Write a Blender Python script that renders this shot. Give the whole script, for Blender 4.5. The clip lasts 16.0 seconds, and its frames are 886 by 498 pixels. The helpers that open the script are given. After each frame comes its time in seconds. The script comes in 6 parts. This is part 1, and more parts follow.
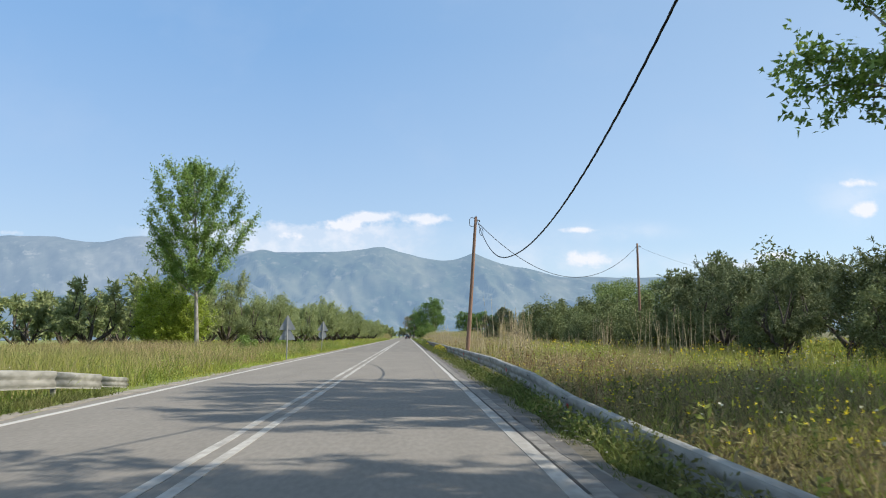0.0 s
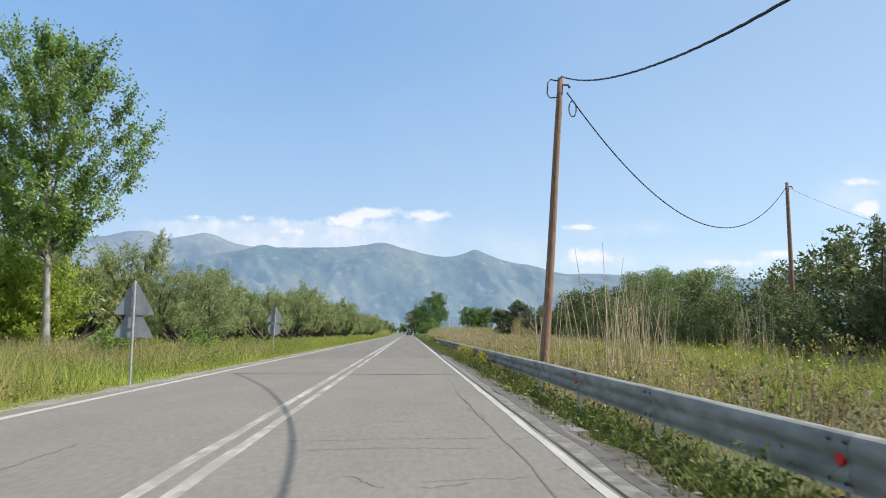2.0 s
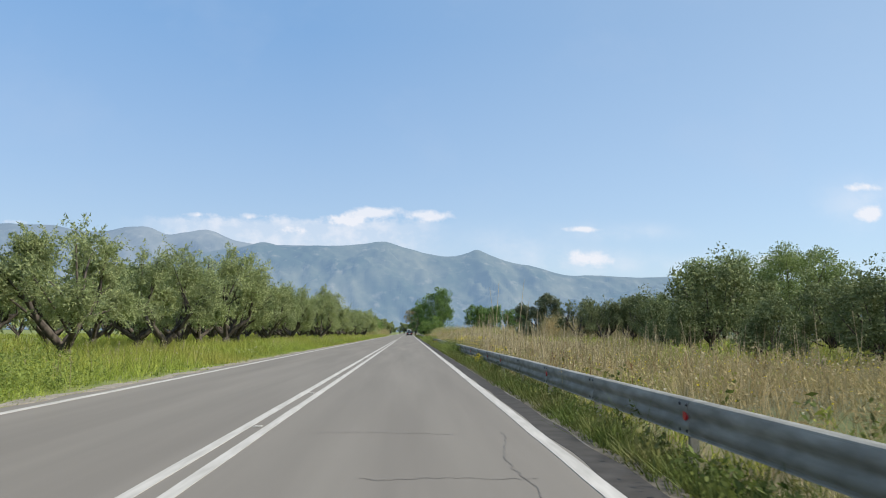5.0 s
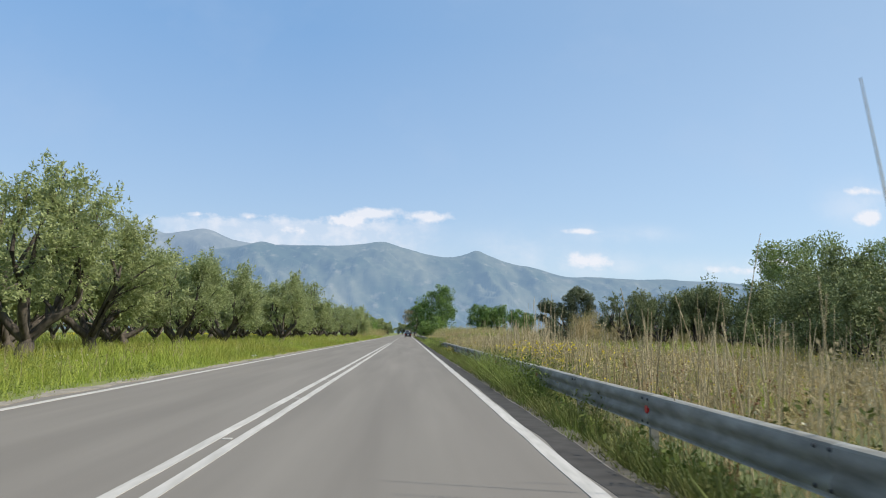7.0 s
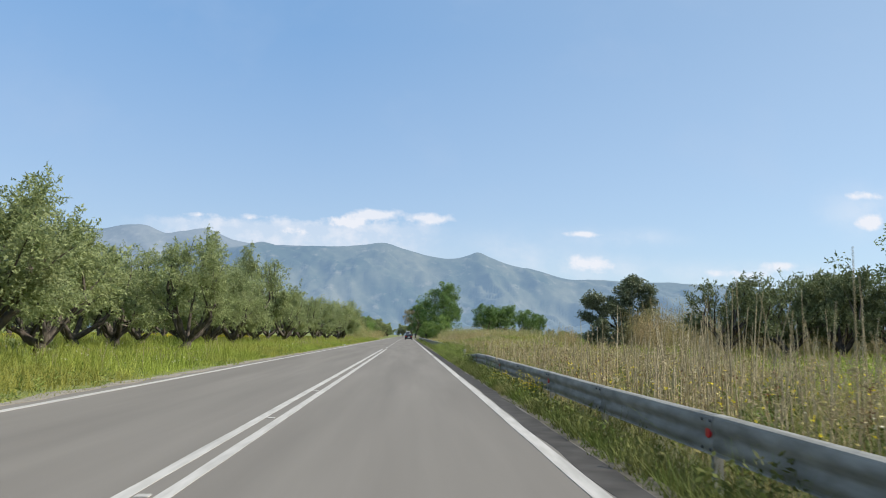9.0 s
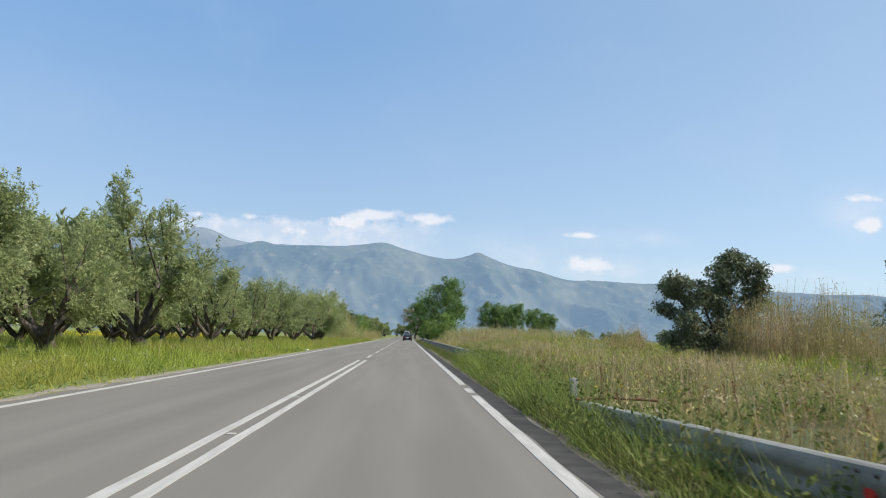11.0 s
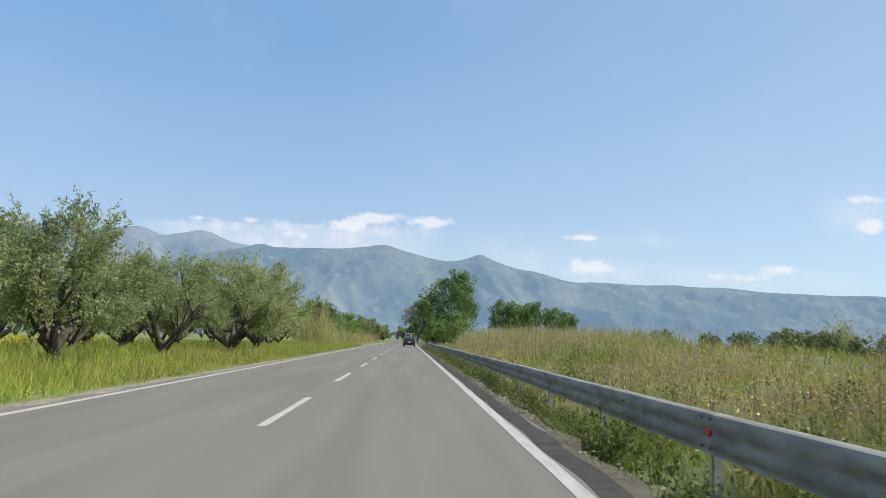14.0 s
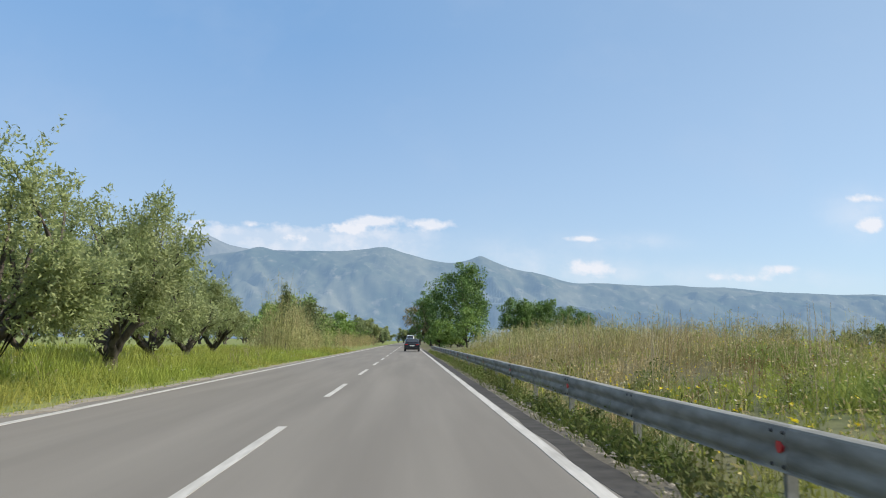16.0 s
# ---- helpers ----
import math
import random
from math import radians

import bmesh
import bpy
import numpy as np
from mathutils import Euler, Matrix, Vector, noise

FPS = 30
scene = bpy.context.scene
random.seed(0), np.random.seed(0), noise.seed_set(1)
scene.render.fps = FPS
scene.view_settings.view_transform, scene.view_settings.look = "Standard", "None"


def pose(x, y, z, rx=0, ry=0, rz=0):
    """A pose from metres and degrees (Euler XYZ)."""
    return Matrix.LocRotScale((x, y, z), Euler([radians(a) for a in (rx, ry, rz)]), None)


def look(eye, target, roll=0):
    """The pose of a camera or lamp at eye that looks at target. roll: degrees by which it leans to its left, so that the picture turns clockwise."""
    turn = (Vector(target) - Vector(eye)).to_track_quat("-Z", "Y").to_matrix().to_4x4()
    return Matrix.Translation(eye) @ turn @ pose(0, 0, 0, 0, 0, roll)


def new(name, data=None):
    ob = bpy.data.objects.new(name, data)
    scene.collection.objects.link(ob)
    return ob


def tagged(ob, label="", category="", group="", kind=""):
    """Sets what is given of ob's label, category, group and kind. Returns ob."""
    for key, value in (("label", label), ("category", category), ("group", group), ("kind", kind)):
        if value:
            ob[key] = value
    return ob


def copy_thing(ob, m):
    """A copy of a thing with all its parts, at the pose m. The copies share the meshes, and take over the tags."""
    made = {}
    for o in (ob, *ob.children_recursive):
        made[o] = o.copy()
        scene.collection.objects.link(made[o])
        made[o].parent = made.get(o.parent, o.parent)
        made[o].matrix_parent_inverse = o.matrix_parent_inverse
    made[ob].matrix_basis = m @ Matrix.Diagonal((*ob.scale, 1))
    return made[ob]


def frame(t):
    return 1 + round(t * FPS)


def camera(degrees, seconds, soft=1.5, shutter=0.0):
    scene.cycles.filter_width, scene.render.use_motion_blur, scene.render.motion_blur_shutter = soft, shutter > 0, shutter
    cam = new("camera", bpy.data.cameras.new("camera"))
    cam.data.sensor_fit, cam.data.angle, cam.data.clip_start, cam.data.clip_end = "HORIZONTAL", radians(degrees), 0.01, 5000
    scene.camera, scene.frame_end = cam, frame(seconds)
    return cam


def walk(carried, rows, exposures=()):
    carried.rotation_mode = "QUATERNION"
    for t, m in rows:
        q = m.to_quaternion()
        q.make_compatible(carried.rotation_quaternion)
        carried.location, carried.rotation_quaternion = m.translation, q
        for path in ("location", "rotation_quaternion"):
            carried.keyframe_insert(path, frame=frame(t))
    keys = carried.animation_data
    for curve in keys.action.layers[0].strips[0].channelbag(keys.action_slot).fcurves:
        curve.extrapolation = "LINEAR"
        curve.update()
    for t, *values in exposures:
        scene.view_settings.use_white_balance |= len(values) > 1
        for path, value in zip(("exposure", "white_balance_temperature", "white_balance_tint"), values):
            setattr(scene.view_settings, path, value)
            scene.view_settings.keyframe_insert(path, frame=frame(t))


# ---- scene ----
# ------------------------------------------------------------------ camera
cam = camera(58.5, 16.0, soft=1.0, shutter=0.1)
ROWS = [
    # seconds, x, y, z, yaw, pitch, roll
    (0.0, 0.137, 0.00, 1.188, -2.62, 6.24, -0.64),
    (0.5, 0.098, 6.12, 1.183, -2.56, 6.12, -0.59),
    (1.0, 0.051, 12.21, 1.174, -2.52, 6.06, -0.51),
    (1.5, 0.016, 18.33, 1.160, -2.50, 6.02, -0.42),
    (2.0, -0.012, 24.41, 1.144, -2.51, 5.99, -0.32),
    (2.5, -0.038, 30.55, 1.135, -2.51, 5.97, -0.20),
    (3.0, -0.058, 36.82, 1.138, -2.48, 5.99, -0.07),
    (3.5, -0.074, 43.26, 1.145, -2.44, 6.02, 0.06),
    (4.0, -0.080, 49.55, 1.150, -2.40, 6.01, 0.20),
    (6.5, 0.032, 82.35, 1.129, -2.49, 6.06, 0.66),
    (7.0, 0.035, 89.43, 1.137, -2.47, 6.10, 0.78),
    (7.5, 0.023, 96.64, 1.147, -2.47, 6.13, 0.89),
    (8.0, -0.001, 103.82, 1.154, -2.46, 6.16, 0.99),
    (8.5, -0.021, 111.04, 1.156, -2.44, 6.19, 1.08),
    (9.0, -0.028, 118.27, 1.155, -2.40, 6.24, 1.16),
    (11.5, 0.108, 152.92, 1.136, -2.42, 6.30, 1.44),
    (12.0, 0.135, 159.60, 1.137, -2.39, 6.34, 1.46),
    (12.5, 0.147, 166.24, 1.145, -2.37, 6.38, 1.46),
    (13.0, 0.131, 172.72, 1.156, -2.35, 6.41, 1.41),
    (13.5, 0.092, 179.21, 1.167, -2.34, 6.44, 1.32),
    (14.0, 0.047, 185.64, 1.172, -2.34, 6.49, 1.19),
    (14.5, 0.006, 192.10, 1.173, -2.34, 6.55, 1.04),
    (15.0, -0.038, 198.50, 1.174, -2.34, 6.61, 0.89),
    (15.5, -0.087, 205.01, 1.177, -2.33, 6.64, 0.79),
    (16.0, -0.133, 211.75, 1.183, -2.32, 6.65, 0.73),
]


def aim(x, y, z, yaw, pitch, roll):
    a, b = radians(yaw), radians(pitch)
    eye = Vector((x, y, z))
    way = Vector((-math.sin(a) * math.cos(b), math.cos(a) * math.cos(b), math.sin(b)))
    return look(eye, eye + way * 10, roll)


walk(cam, [(r[0], aim(*r[1:])) for r in ROWS], exposures=[(0.0, 0.60), (1.5, 0.66), (2.5, 0.62), (3.5, 0.55), (6.5, 0.50), (16.0, 0.50)])

# ------------------------------------------------------------------ world and sun
SUN_AZ, SUN_EL = 104.0, 40.5          # clockwise from the road's direction, above the horizon
world = bpy.data.worlds.new("sky")
scene.world = world
world.use_nodes = True
wt = world.node_tree
wt.nodes.clear()


def wmath(op, a, b=None, c=None):
    n = wt.nodes.new("ShaderNodeMath")
    n.operation = op
    for i, v in enumerate((a, b, c)):
        if v is None:
            continue
        if isinstance(v, (int, float)):
            n.inputs[i].default_value = v
        else:
            wt.links.new(v, n.inputs[i])
    return n.outputs[0]


sky = wt.nodes.new("ShaderNodeTexSky")
sky.sky_type = "NISHITA"
sky.sun_disc = False
sky.sun_elevation, sky.sun_rotation = radians(SUN_EL), radians(-SUN_AZ)
sky.air_density, sky.dust_density, sky.ozone_density = 1.0, 0.6, 3.0
coord = wt.nodes.new("ShaderNodeTexCoord")
sep = wt.nodes.new("ShaderNodeSeparateXYZ")
wt.links.new(coord.outputs["Generated"], sep.inputs[0])
ahead = wmath("MAXIMUM", sep.outputs[1], 0.02)
az = wmath("DIVIDE", sep.outputs[0], ahead)
el = wmath("DIVIDE", sep.outputs[2], ahead)
comb = wt.nodes.new("ShaderNodeCombineXYZ")
wt.links.new(az, comb.inputs[0])
wt.links.new(wmath("MULTIPLY", el, 1.25), comb.inputs[1])


def wnoise(scale, detail, rough):
    n = wt.nodes.new("ShaderNodeTexNoise")
    n.inputs["Scale"].default_value, n.inputs["Detail"].default_value, n.inputs["Roughness"].default_value = scale, detail, rough
    wt.links.new(comb.outputs[0], n.inputs["Vector"])
    return n.outputs["Fac"]


puff = wnoise(34.0, 9.0, 0.60)
wisp = wnoise(5.0, 5.0, 0.55)
haze_noise = wnoise(15.0, 9.0, 0.62)
# azimuth, elevation, half width, half height, strength of each heaped cloud
CLOUDS = [(-0.045, 0.1515, 0.032, 0.0085, 1.05), (0.030, 0.1480, 0.032, 0.0095, 1.05), (-0.275, 0.1455, 0.020, 0.004, 0.7), (-0.200, 0.1445, 0.024, 0.006, 0.78), (-0.085, 0.1400, 0.036, 0.009, 0.78), (-0.145, 0.1270, 0.032, 0.006, 0.66),
          (0.218, 0.1330, 0.034, 0.0055, 0.95), (0.228, 0.0955, 0.042, 0.014, 0.86), (0.478, 0.0975, 0.026, 0.008, 0.8), (0.415, 0.0860, 0.060, 0.008, 0.72),
          (0.602, 0.1580, 0.022, 0.014, 1.05), (0.600, 0.1940, 0.040, 0.009, 0.75), (-0.50, 0.133, 0.03, 0.005, 0.6)]
# soft banks of thin cloud
BANKS = [(0.275, 0.130, 0.060, 0.010, 0.42), (0.225, 0.090, 0.080, 0.018, 0.42), (0.13, 0.112, 0.055, 0.022, 0.30), (0.44, 0.086, 0.11, 0.014, 0.40), (0.6, 0.17, 0.06, 0.03, 0.35)]


def heap(items):
    total = 0.0
    for (ca, ce, wa, we, power) in items:
        da = wmath("DIVIDE", wmath("SUBTRACT", az, ca), wa)
        de = wmath("DIVIDE", wmath("SUBTRACT", el, ce), we)
        q = wmath("ADD", wmath("MULTIPLY", da, da), wmath("MULTIPLY", de, de))
        total = wmath("ADD", wmath("MULTIPLY", wmath("EXPONENT", wmath("MULTIPLY", q, -1.0)), power), total)
    return total


def clamp(v, a=0.0, b=1.0):
    return wmath("MINIMUM", wmath("MAXIMUM", v, a), b)


# heaps with crisp, ragged rims
lumps = wmath("ADD", heap(CLOUDS), wmath("MULTIPLY_ADD", puff, 1.5, -0.75))
cover = wmath("POWER", clamp(wmath("MULTIPLY_ADD", lumps, 2.4, -1.0)), 1.3)
bank = wmath("MULTIPLY", heap(BANKS), clamp(wmath("MULTIPLY_ADD", haze_noise, 3.6, -1.2), 0.25, 1.1))
# one long bank lying on the ridge, with a ragged upper edge
edge = wmath("ADD", wmath("MULTIPLY_ADD", puff, 0.030, 0.124), wmath("MULTIPLY", haze_noise, 0.012))
below = clamp(wmath("DIVIDE", wmath("SUBTRACT", edge, el), 0.007))
off = wmath("POWER", wmath("ABSOLUTE", wmath("DIVIDE", wmath("ADD", az, 0.150), 0.178)), 6.0)
body = clamp(wmath("MULTIPLY_ADD", wmath("ADD", wmath("MULTIPLY", puff, 0.55), wmath("MULTIPLY", haze_noise, 0.45)), 3.0, -1.05), 0.34, 0.70)
ridge_bank = wmath("MULTIPLY", wmath("MULTIPLY", below, wmath("EXPONENT", wmath("MULTIPLY", off, -1.0))), body)
cover = wmath("MINIMUM", wmath("ADD", wmath("MULTIPLY", cover, 0.85), wmath("ADD", bank, ridge_bank)), 0.93)
# thin streaks of high cirrus and a milky gradient of humid air
streak = wmath("MULTIPLY", wmath("MAXIMUM", wmath("SUBTRACT", wisp, 0.52), 0.0), 0.55)


def wmix(fac, a, b):
    n = wt.nodes.new("ShaderNodeMixRGB")
    for i, v in enumerate((fac, a, b)):
        if isinstance(v, (int, float)):
            n.inputs[i].default_value = v
        elif isinstance(v, tuple):
            n.inputs[i].default_value = (*v, 1)
        else:
            wt.links.new(v, n.inputs[i])
    return n.outputs[0]


rise = wmath("MINIMUM", wmath("MAXIMUM", wmath("DIVIDE", sep.outputs[2], 0.36), 0.0), 1.0)
rise = wmath("POWER", rise, 0.75)
humid = wmix(rise, (2.95, 3.55, 4.28), (1.2, 2.3, 3.97))
# paler towards the sun's side
side = wmath("MINIMUM", wmath("MAXIMUM", wmath("MULTIPLY_ADD", sep.outputs[0], 1.15, 0.14), 0.0), 0.85)
humid = wmix(side, humid, (2.62, 3.5, 4.55))
# thin milky haze overhead
zenith = wmath("MINIMUM", wmath("MAXIMUM", wmath("MULTIPLY_ADD", sep.outputs[2], 2.5, -1.1), 0.0), 0.65)
mixed = wmix(zenith, wmix(0.7, sky.outputs[0], humid), (2.3, 2.9, 3.7))
mixed = wmix(streak, mixed, (3.0, 3.5, 4.4))
mix2 = wt.nodes.new("ShaderNodeMixRGB")
wt.links.new(cover, mix2.inputs[0])
wt.links.new(mixed, mix2.inputs[1])
mix2.inputs[2].default_value = (*(4.75, 4.85, 5.2), 1)
bg = wt.nodes.new("ShaderNodeBackground")
bg.inputs["Strength"].default_value = 0.13
wt.links.new(mix2.outputs[0], bg.inputs[0])
wo = wt.nodes.new("ShaderNodeOutputWorld")
wt.links.new(bg.outputs[0], wo.inputs[0])

sun_data = bpy.data.lights.new("sun", "SUN")
sun_data.energy, sun_data.angle, sun_data.color = 4.2, radians(0.55), (1.0, 0.93, 0.82)
sun = new("sun", sun_data)
_a, _e = radians(SUN_AZ), radians(SUN_EL)
to_sun = Vector((math.sin(_a) * math.cos(_e), math.cos(_a) * math.cos(_e), math.sin(_e)))
sun.matrix_world = look(to_sun * 60, (0, 0, 0))

# ------------------------------------------------------------------ materials


def mat(name, c1, c2, scale=8.0, rough=0.8, bump=0.0, bump_scale=60.0, metal=0.0, island=0.0, through_light=0.0, stretch=(1, 1, 1), big=0.25, big_scale=0.15, c3=None, spec=0.4, glow=None, region=None):
    m = bpy.data.materials.new(name)
    m.use_nodes = True
    t = m.node_tree
    bs = t.nodes["Principled BSDF"]
    bs.inputs["Roughness"].default_value = rough
    bs.inputs["Metallic"].default_value = metal
    bs.inputs["Specular IOR Level"].default_value = spec
    tc = t.nodes.new("ShaderNodeTexCoord")
    mp = t.nodes.new("ShaderNodeMapping")
    mp.inputs["Scale"].default_value = stretch
    t.links.new(tc.outputs["Object"], mp.inputs[0])

    def tex(s, d=5.0):
        n = t.nodes.new("ShaderNodeTexNoise")
        n.inputs["Scale"].default_value, n.inputs["Detail"].default_value = s, d
        t.links.new(mp.outputs[0], n.inputs["Vector"])
        return n.outputs["Fac"]

    def ramp(f, a, b):
        n = t.nodes.new("ShaderNodeMapRange")
        n.inputs[1].default_value, n.inputs[2].default_value = a, b
        t.links.new(f, n.inputs[0])
        return n.outputs[0]

    def mixc(f, a, b, mode="MIX"):
        n = t.nodes.new("ShaderNodeMixRGB")
        n.blend_type = mode
        for i, v in enumerate((f, a, b)):
            if isinstance(v, (int, float)):
                n.inputs[i].default_value = v
            elif isinstance(v, tuple):
                n.inputs[i].default_value = (*v, 1)
            else:
                t.links.new(v, n.inputs[i])
        return n.outputs[0]

    col = mixc(ramp(tex(scale), 0.35, 0.65), c1, c2)
    if c3:
        col = mixc(ramp(tex(big_scale, 3.0), 0.42, 0.62), col, c3)
    if big:
        col = mixc(big, col, mixc(ramp(tex(big_scale * 2.3, 4.0), 0.3, 0.7), (0.45, 0.45, 0.45), (1.5, 1.5, 1.5)), "MULTIPLY")
    if region:
        sx = t.nodes.new("ShaderNodeSeparateXYZ")
        t.links.new(tc.outputs["Object"], sx.inputs[0])
        col = mixc(ramp(sx.outputs[0], 1.0, -1.0), col, mixc(ramp(tex(0.9), 0.35, 0.65), *region))
    if island:
        geo = t.nodes.new("ShaderNodeNewGeometry")
        col = mixc(island, col, mixc(geo.outputs["Random Per Island"], (0.5, 0.53, 0.45), (1.5, 1.47, 1.45)), "MULTIPLY")
        info = t.nodes.new("ShaderNodeObjectInfo")
        col = mixc(0.25, col, mixc(info.outputs["Random"], (0.7, 0.75, 0.75), (1.3, 1.25, 1.1)), "MULTIPLY")
    t.links.new(col, bs.inputs["Base Color"])
    if bump:
        b = t.nodes.new("ShaderNodeBump")
        b.inputs["Strength"].default_value, b.inputs["Distance"].default_value = bump, 0.12 / bump_scale
        bn = t.nodes.new("ShaderNodeTexNoise")
        bn.inputs["Scale"].default_value, bn.inputs["Detail"].default_value = bump_scale, 8.0
        t.links.new(tc.outputs["Object"], bn.inputs["Vector"])
        t.links.new(bn.outputs["Fac"], b.inputs["Height"])
        t.links.new(b.outputs[0], bs.inputs["Normal"])
    if glow:
        bs.inputs["Emission Color"].default_value = (*glow[0], 1)
        bs.inputs["Emission Strength"].default_value = glow[1]
    if through_light:
        tr = t.nodes.new("ShaderNodeBsdfTranslucent")
        t.links.new(col, tr.inputs[0])
        ms = t.nodes.new("ShaderNodeMixShader")
        ms.inputs[0].default_value = through_light
        t.links.new(bs.outputs[0], ms.inputs[1])
        t.links.new(tr.outputs[0], ms.inputs[2])
        t.links.new(ms.outputs[0], t.nodes["Material Output"].inputs[0])
    return m


M_ASPHALT_OLD = mat("bleached old asphalt", (0.190, 0.175, 0.152), (0.222, 0.205, 0.179), 16.0, 0.9, 0.4, 120, big=0.12, big_scale=0.45, stretch=(1, 0.3, 1), spec=0.12)
M_ASPHALT = mat("asphalt", (0.168, 0.155, 0.136), (0.192, 0.178, 0.156), 1.6, 0.88, 0.6, 140, big=0.14, big_scale=0.5, stretch=(1, 0.05, 1), spec=0.16)
M_SHOULDER = mat("gravel shoulder", (0.20, 0.178, 0.142), (0.29, 0.262, 0.215), 14, 0.95, 0.8, 90, big=0.4, big_scale=0.8)
M_EARTH = mat("dry brown earth", (0.070, 0.062, 0.042), (0.125, 0.11, 0.082), 9, 0.95, 0.8, 60, big=0.4, big_scale=0.9)
M_SLAB = mat("concrete gutter", (0.140, 0.130, 0.114), (0.235, 0.22, 0.194), 6, 0.9, 0.6, 60, big=0.6, big_scale=1.6)
M_PAINT = mat("worn white road paint", (0.37, 0.358, 0.328), (0.46, 0.446, 0.415), 14, 0.75, 0.3, 150, big=0.2, big_scale=2.0, stretch=(1, 0.1, 1), spec=0.2)
M_PAINT_OLD = mat("rubbed old road paint", (0.30, 0.285, 0.255), (0.44, 0.425, 0.39), 9, 0.8, 0.3, 150, big=0.3, big_scale=1.4, stretch=(1, 0.35, 1), c3=(0.26, 0.245, 0.215), spec=0.15)
M_EDGE = mat("dark newer asphalt edge", (0.045, 0.042, 0.038), (0.070, 0.066, 0.060), 3, 0.9, 0.2, 120, spec=0.15)
M_CRACK = mat("dark crack filler", (0.115, 0.107, 0.095), (0.155, 0.145, 0.13), 12, 0.9)
M_EDGESHADE = mat("asphalt darkened as edge shade", (0.085, 0.078, 0.068), (0.13, 0.12, 0.105), 3, 0.85, 0.4, 180)
M_SOIL = mat("field soil with thatch", (0.10, 0.085, 0.045), (0.17, 0.14, 0.07), 2.5, 0.95, 0.6, 20, big=0.4, big_scale=0.08, c3=(0.10, 0.12, 0.04), region=((0.13, 0.17, 0.035), (0.19, 0.20, 0.06)))
M_GALV = mat("dull galvanised steel", (0.205, 0.200, 0.175), (0.300, 0.294, 0.262), 9, 0.65, 0.3, 40, metal=0.0, spec=0.15, big=0.4, big_scale=0.5, stretch=(1, 0.25, 1))
M_STEEL = mat("pale galvanised post", (0.27, 0.275, 0.27), (0.34, 0.345, 0.34), 9, 0.6, 0.2, 60, spec=0.2)
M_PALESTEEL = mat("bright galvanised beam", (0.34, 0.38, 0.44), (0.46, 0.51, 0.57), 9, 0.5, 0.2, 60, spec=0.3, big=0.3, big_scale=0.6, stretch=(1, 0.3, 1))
M_RED = mat("red reflector plastic", (0.5, 0.015, 0.02), (0.6, 0.02, 0.03), 20, 0.3, big=0)
M_POLE = mat("weathered brown timber", (0.15, 0.086, 0.058), (0.27, 0.168, 0.118), 10, 0.85, 0.6, 30, stretch=(4, 4, 0.35), big=0.3, big_scale=0.5)
M_RUSTY = mat("rusted iron", (0.10, 0.045, 0.025), (0.17, 0.08, 0.042), 20, 0.9, 0.4, 80)
M_WIRE = mat("black cable sheath", (0.012, 0.012, 0.013), (0.02, 0.02, 0.022), 20, 0.6, big=0)
M_IRON = mat("dark iron bracket", (0.05, 0.05, 0.055), (0.09, 0.09, 0.09), 20, 0.6, metal=0.6, big=0)
M_SIGNBACK = mat("grey sign back", (0.19, 0.21, 0.228), (0.235, 0.255, 0.275), 5, 0.6, metal=0.1, big=0.3, big_scale=1.2)
M_BARK = mat("grey olive bark", (0.042, 0.035, 0.028), (0.115, 0.096, 0.077), 8, 0.95, 0.9, 25, stretch=(1, 1, 0.35))
M_BARK2 = mat("pale poplar bark", (0.13, 0.12, 0.10), (0.34, 0.325, 0.29), 3.5, 0.9, 0.6, 25, stretch=(1, 1, 0.5))
M_OLIVE = mat("silver green olive leaves", (0.225, 0.270, 0.110), (0.350, 0.388, 0.195), 1.2, 0.6, island=0.42, through_light=0.46, big=0.3, big_scale=0.4, spec=0.22)
M_DARKOLIVE = mat("dark grey-green leaves", (0.105, 0.130, 0.058), (0.175, 0.202, 0.100), 1.1, 0.6, island=0.5, through_light=0.22, big=0.3, big_scale=0.4, spec=0.2)
M_POPLAR = mat("fresh green leaves", (0.13, 0.225, 0.05), (0.23, 0.32, 0.085), 0.9, 0.5, island=0.5, through_light=0.4, big=0.25, big_scale=0.4)
M_PALE = mat("pale grey-green leaves", (0.135, 0.19, 0.062), (0.225, 0.28, 0.11), 0.9, 0.55, island=0.5, through_light=0.35, big=0.25, big_scale=0.4, spec=0.2)
M_LIME = mat("bright yellow green leaves", (0.25, 0.33, 0.045), (0.37, 0.44, 0.085), 0.9, 0.5, island=0.6, through_light=0.48, big=0.2)
M_DARK = mat("dark green leaves", (0.112, 0.142, 0.060), (0.190, 0.220, 0.102), 1.1, 0.55, island=0.6, through_light=0.2, big=0.3, big_scale=0.4, spec=0.12)
M_OAK = mat("dark evergreen oak leaves", (0.110, 0.135, 0.074), (0.190, 0.212, 0.128), 1.1, 0.6, island=0.5, through_light=0.2, big=0.3, big_scale=0.4, spec=0.25)
M_PLANE = mat("deep green crown leaves", (0.080, 0.155, 0.038), (0.150, 0.235, 0.068), 0.5, 0.55, island=0.7, through_light=0.3, big=0.3, big_scale=0.2)
M_RUST = mat("brownish spring leaves", (0.16, 0.14, 0.07), (0.24, 0.205, 0.11), 0.7, 0.6, island=0.6, through_light=0.3)
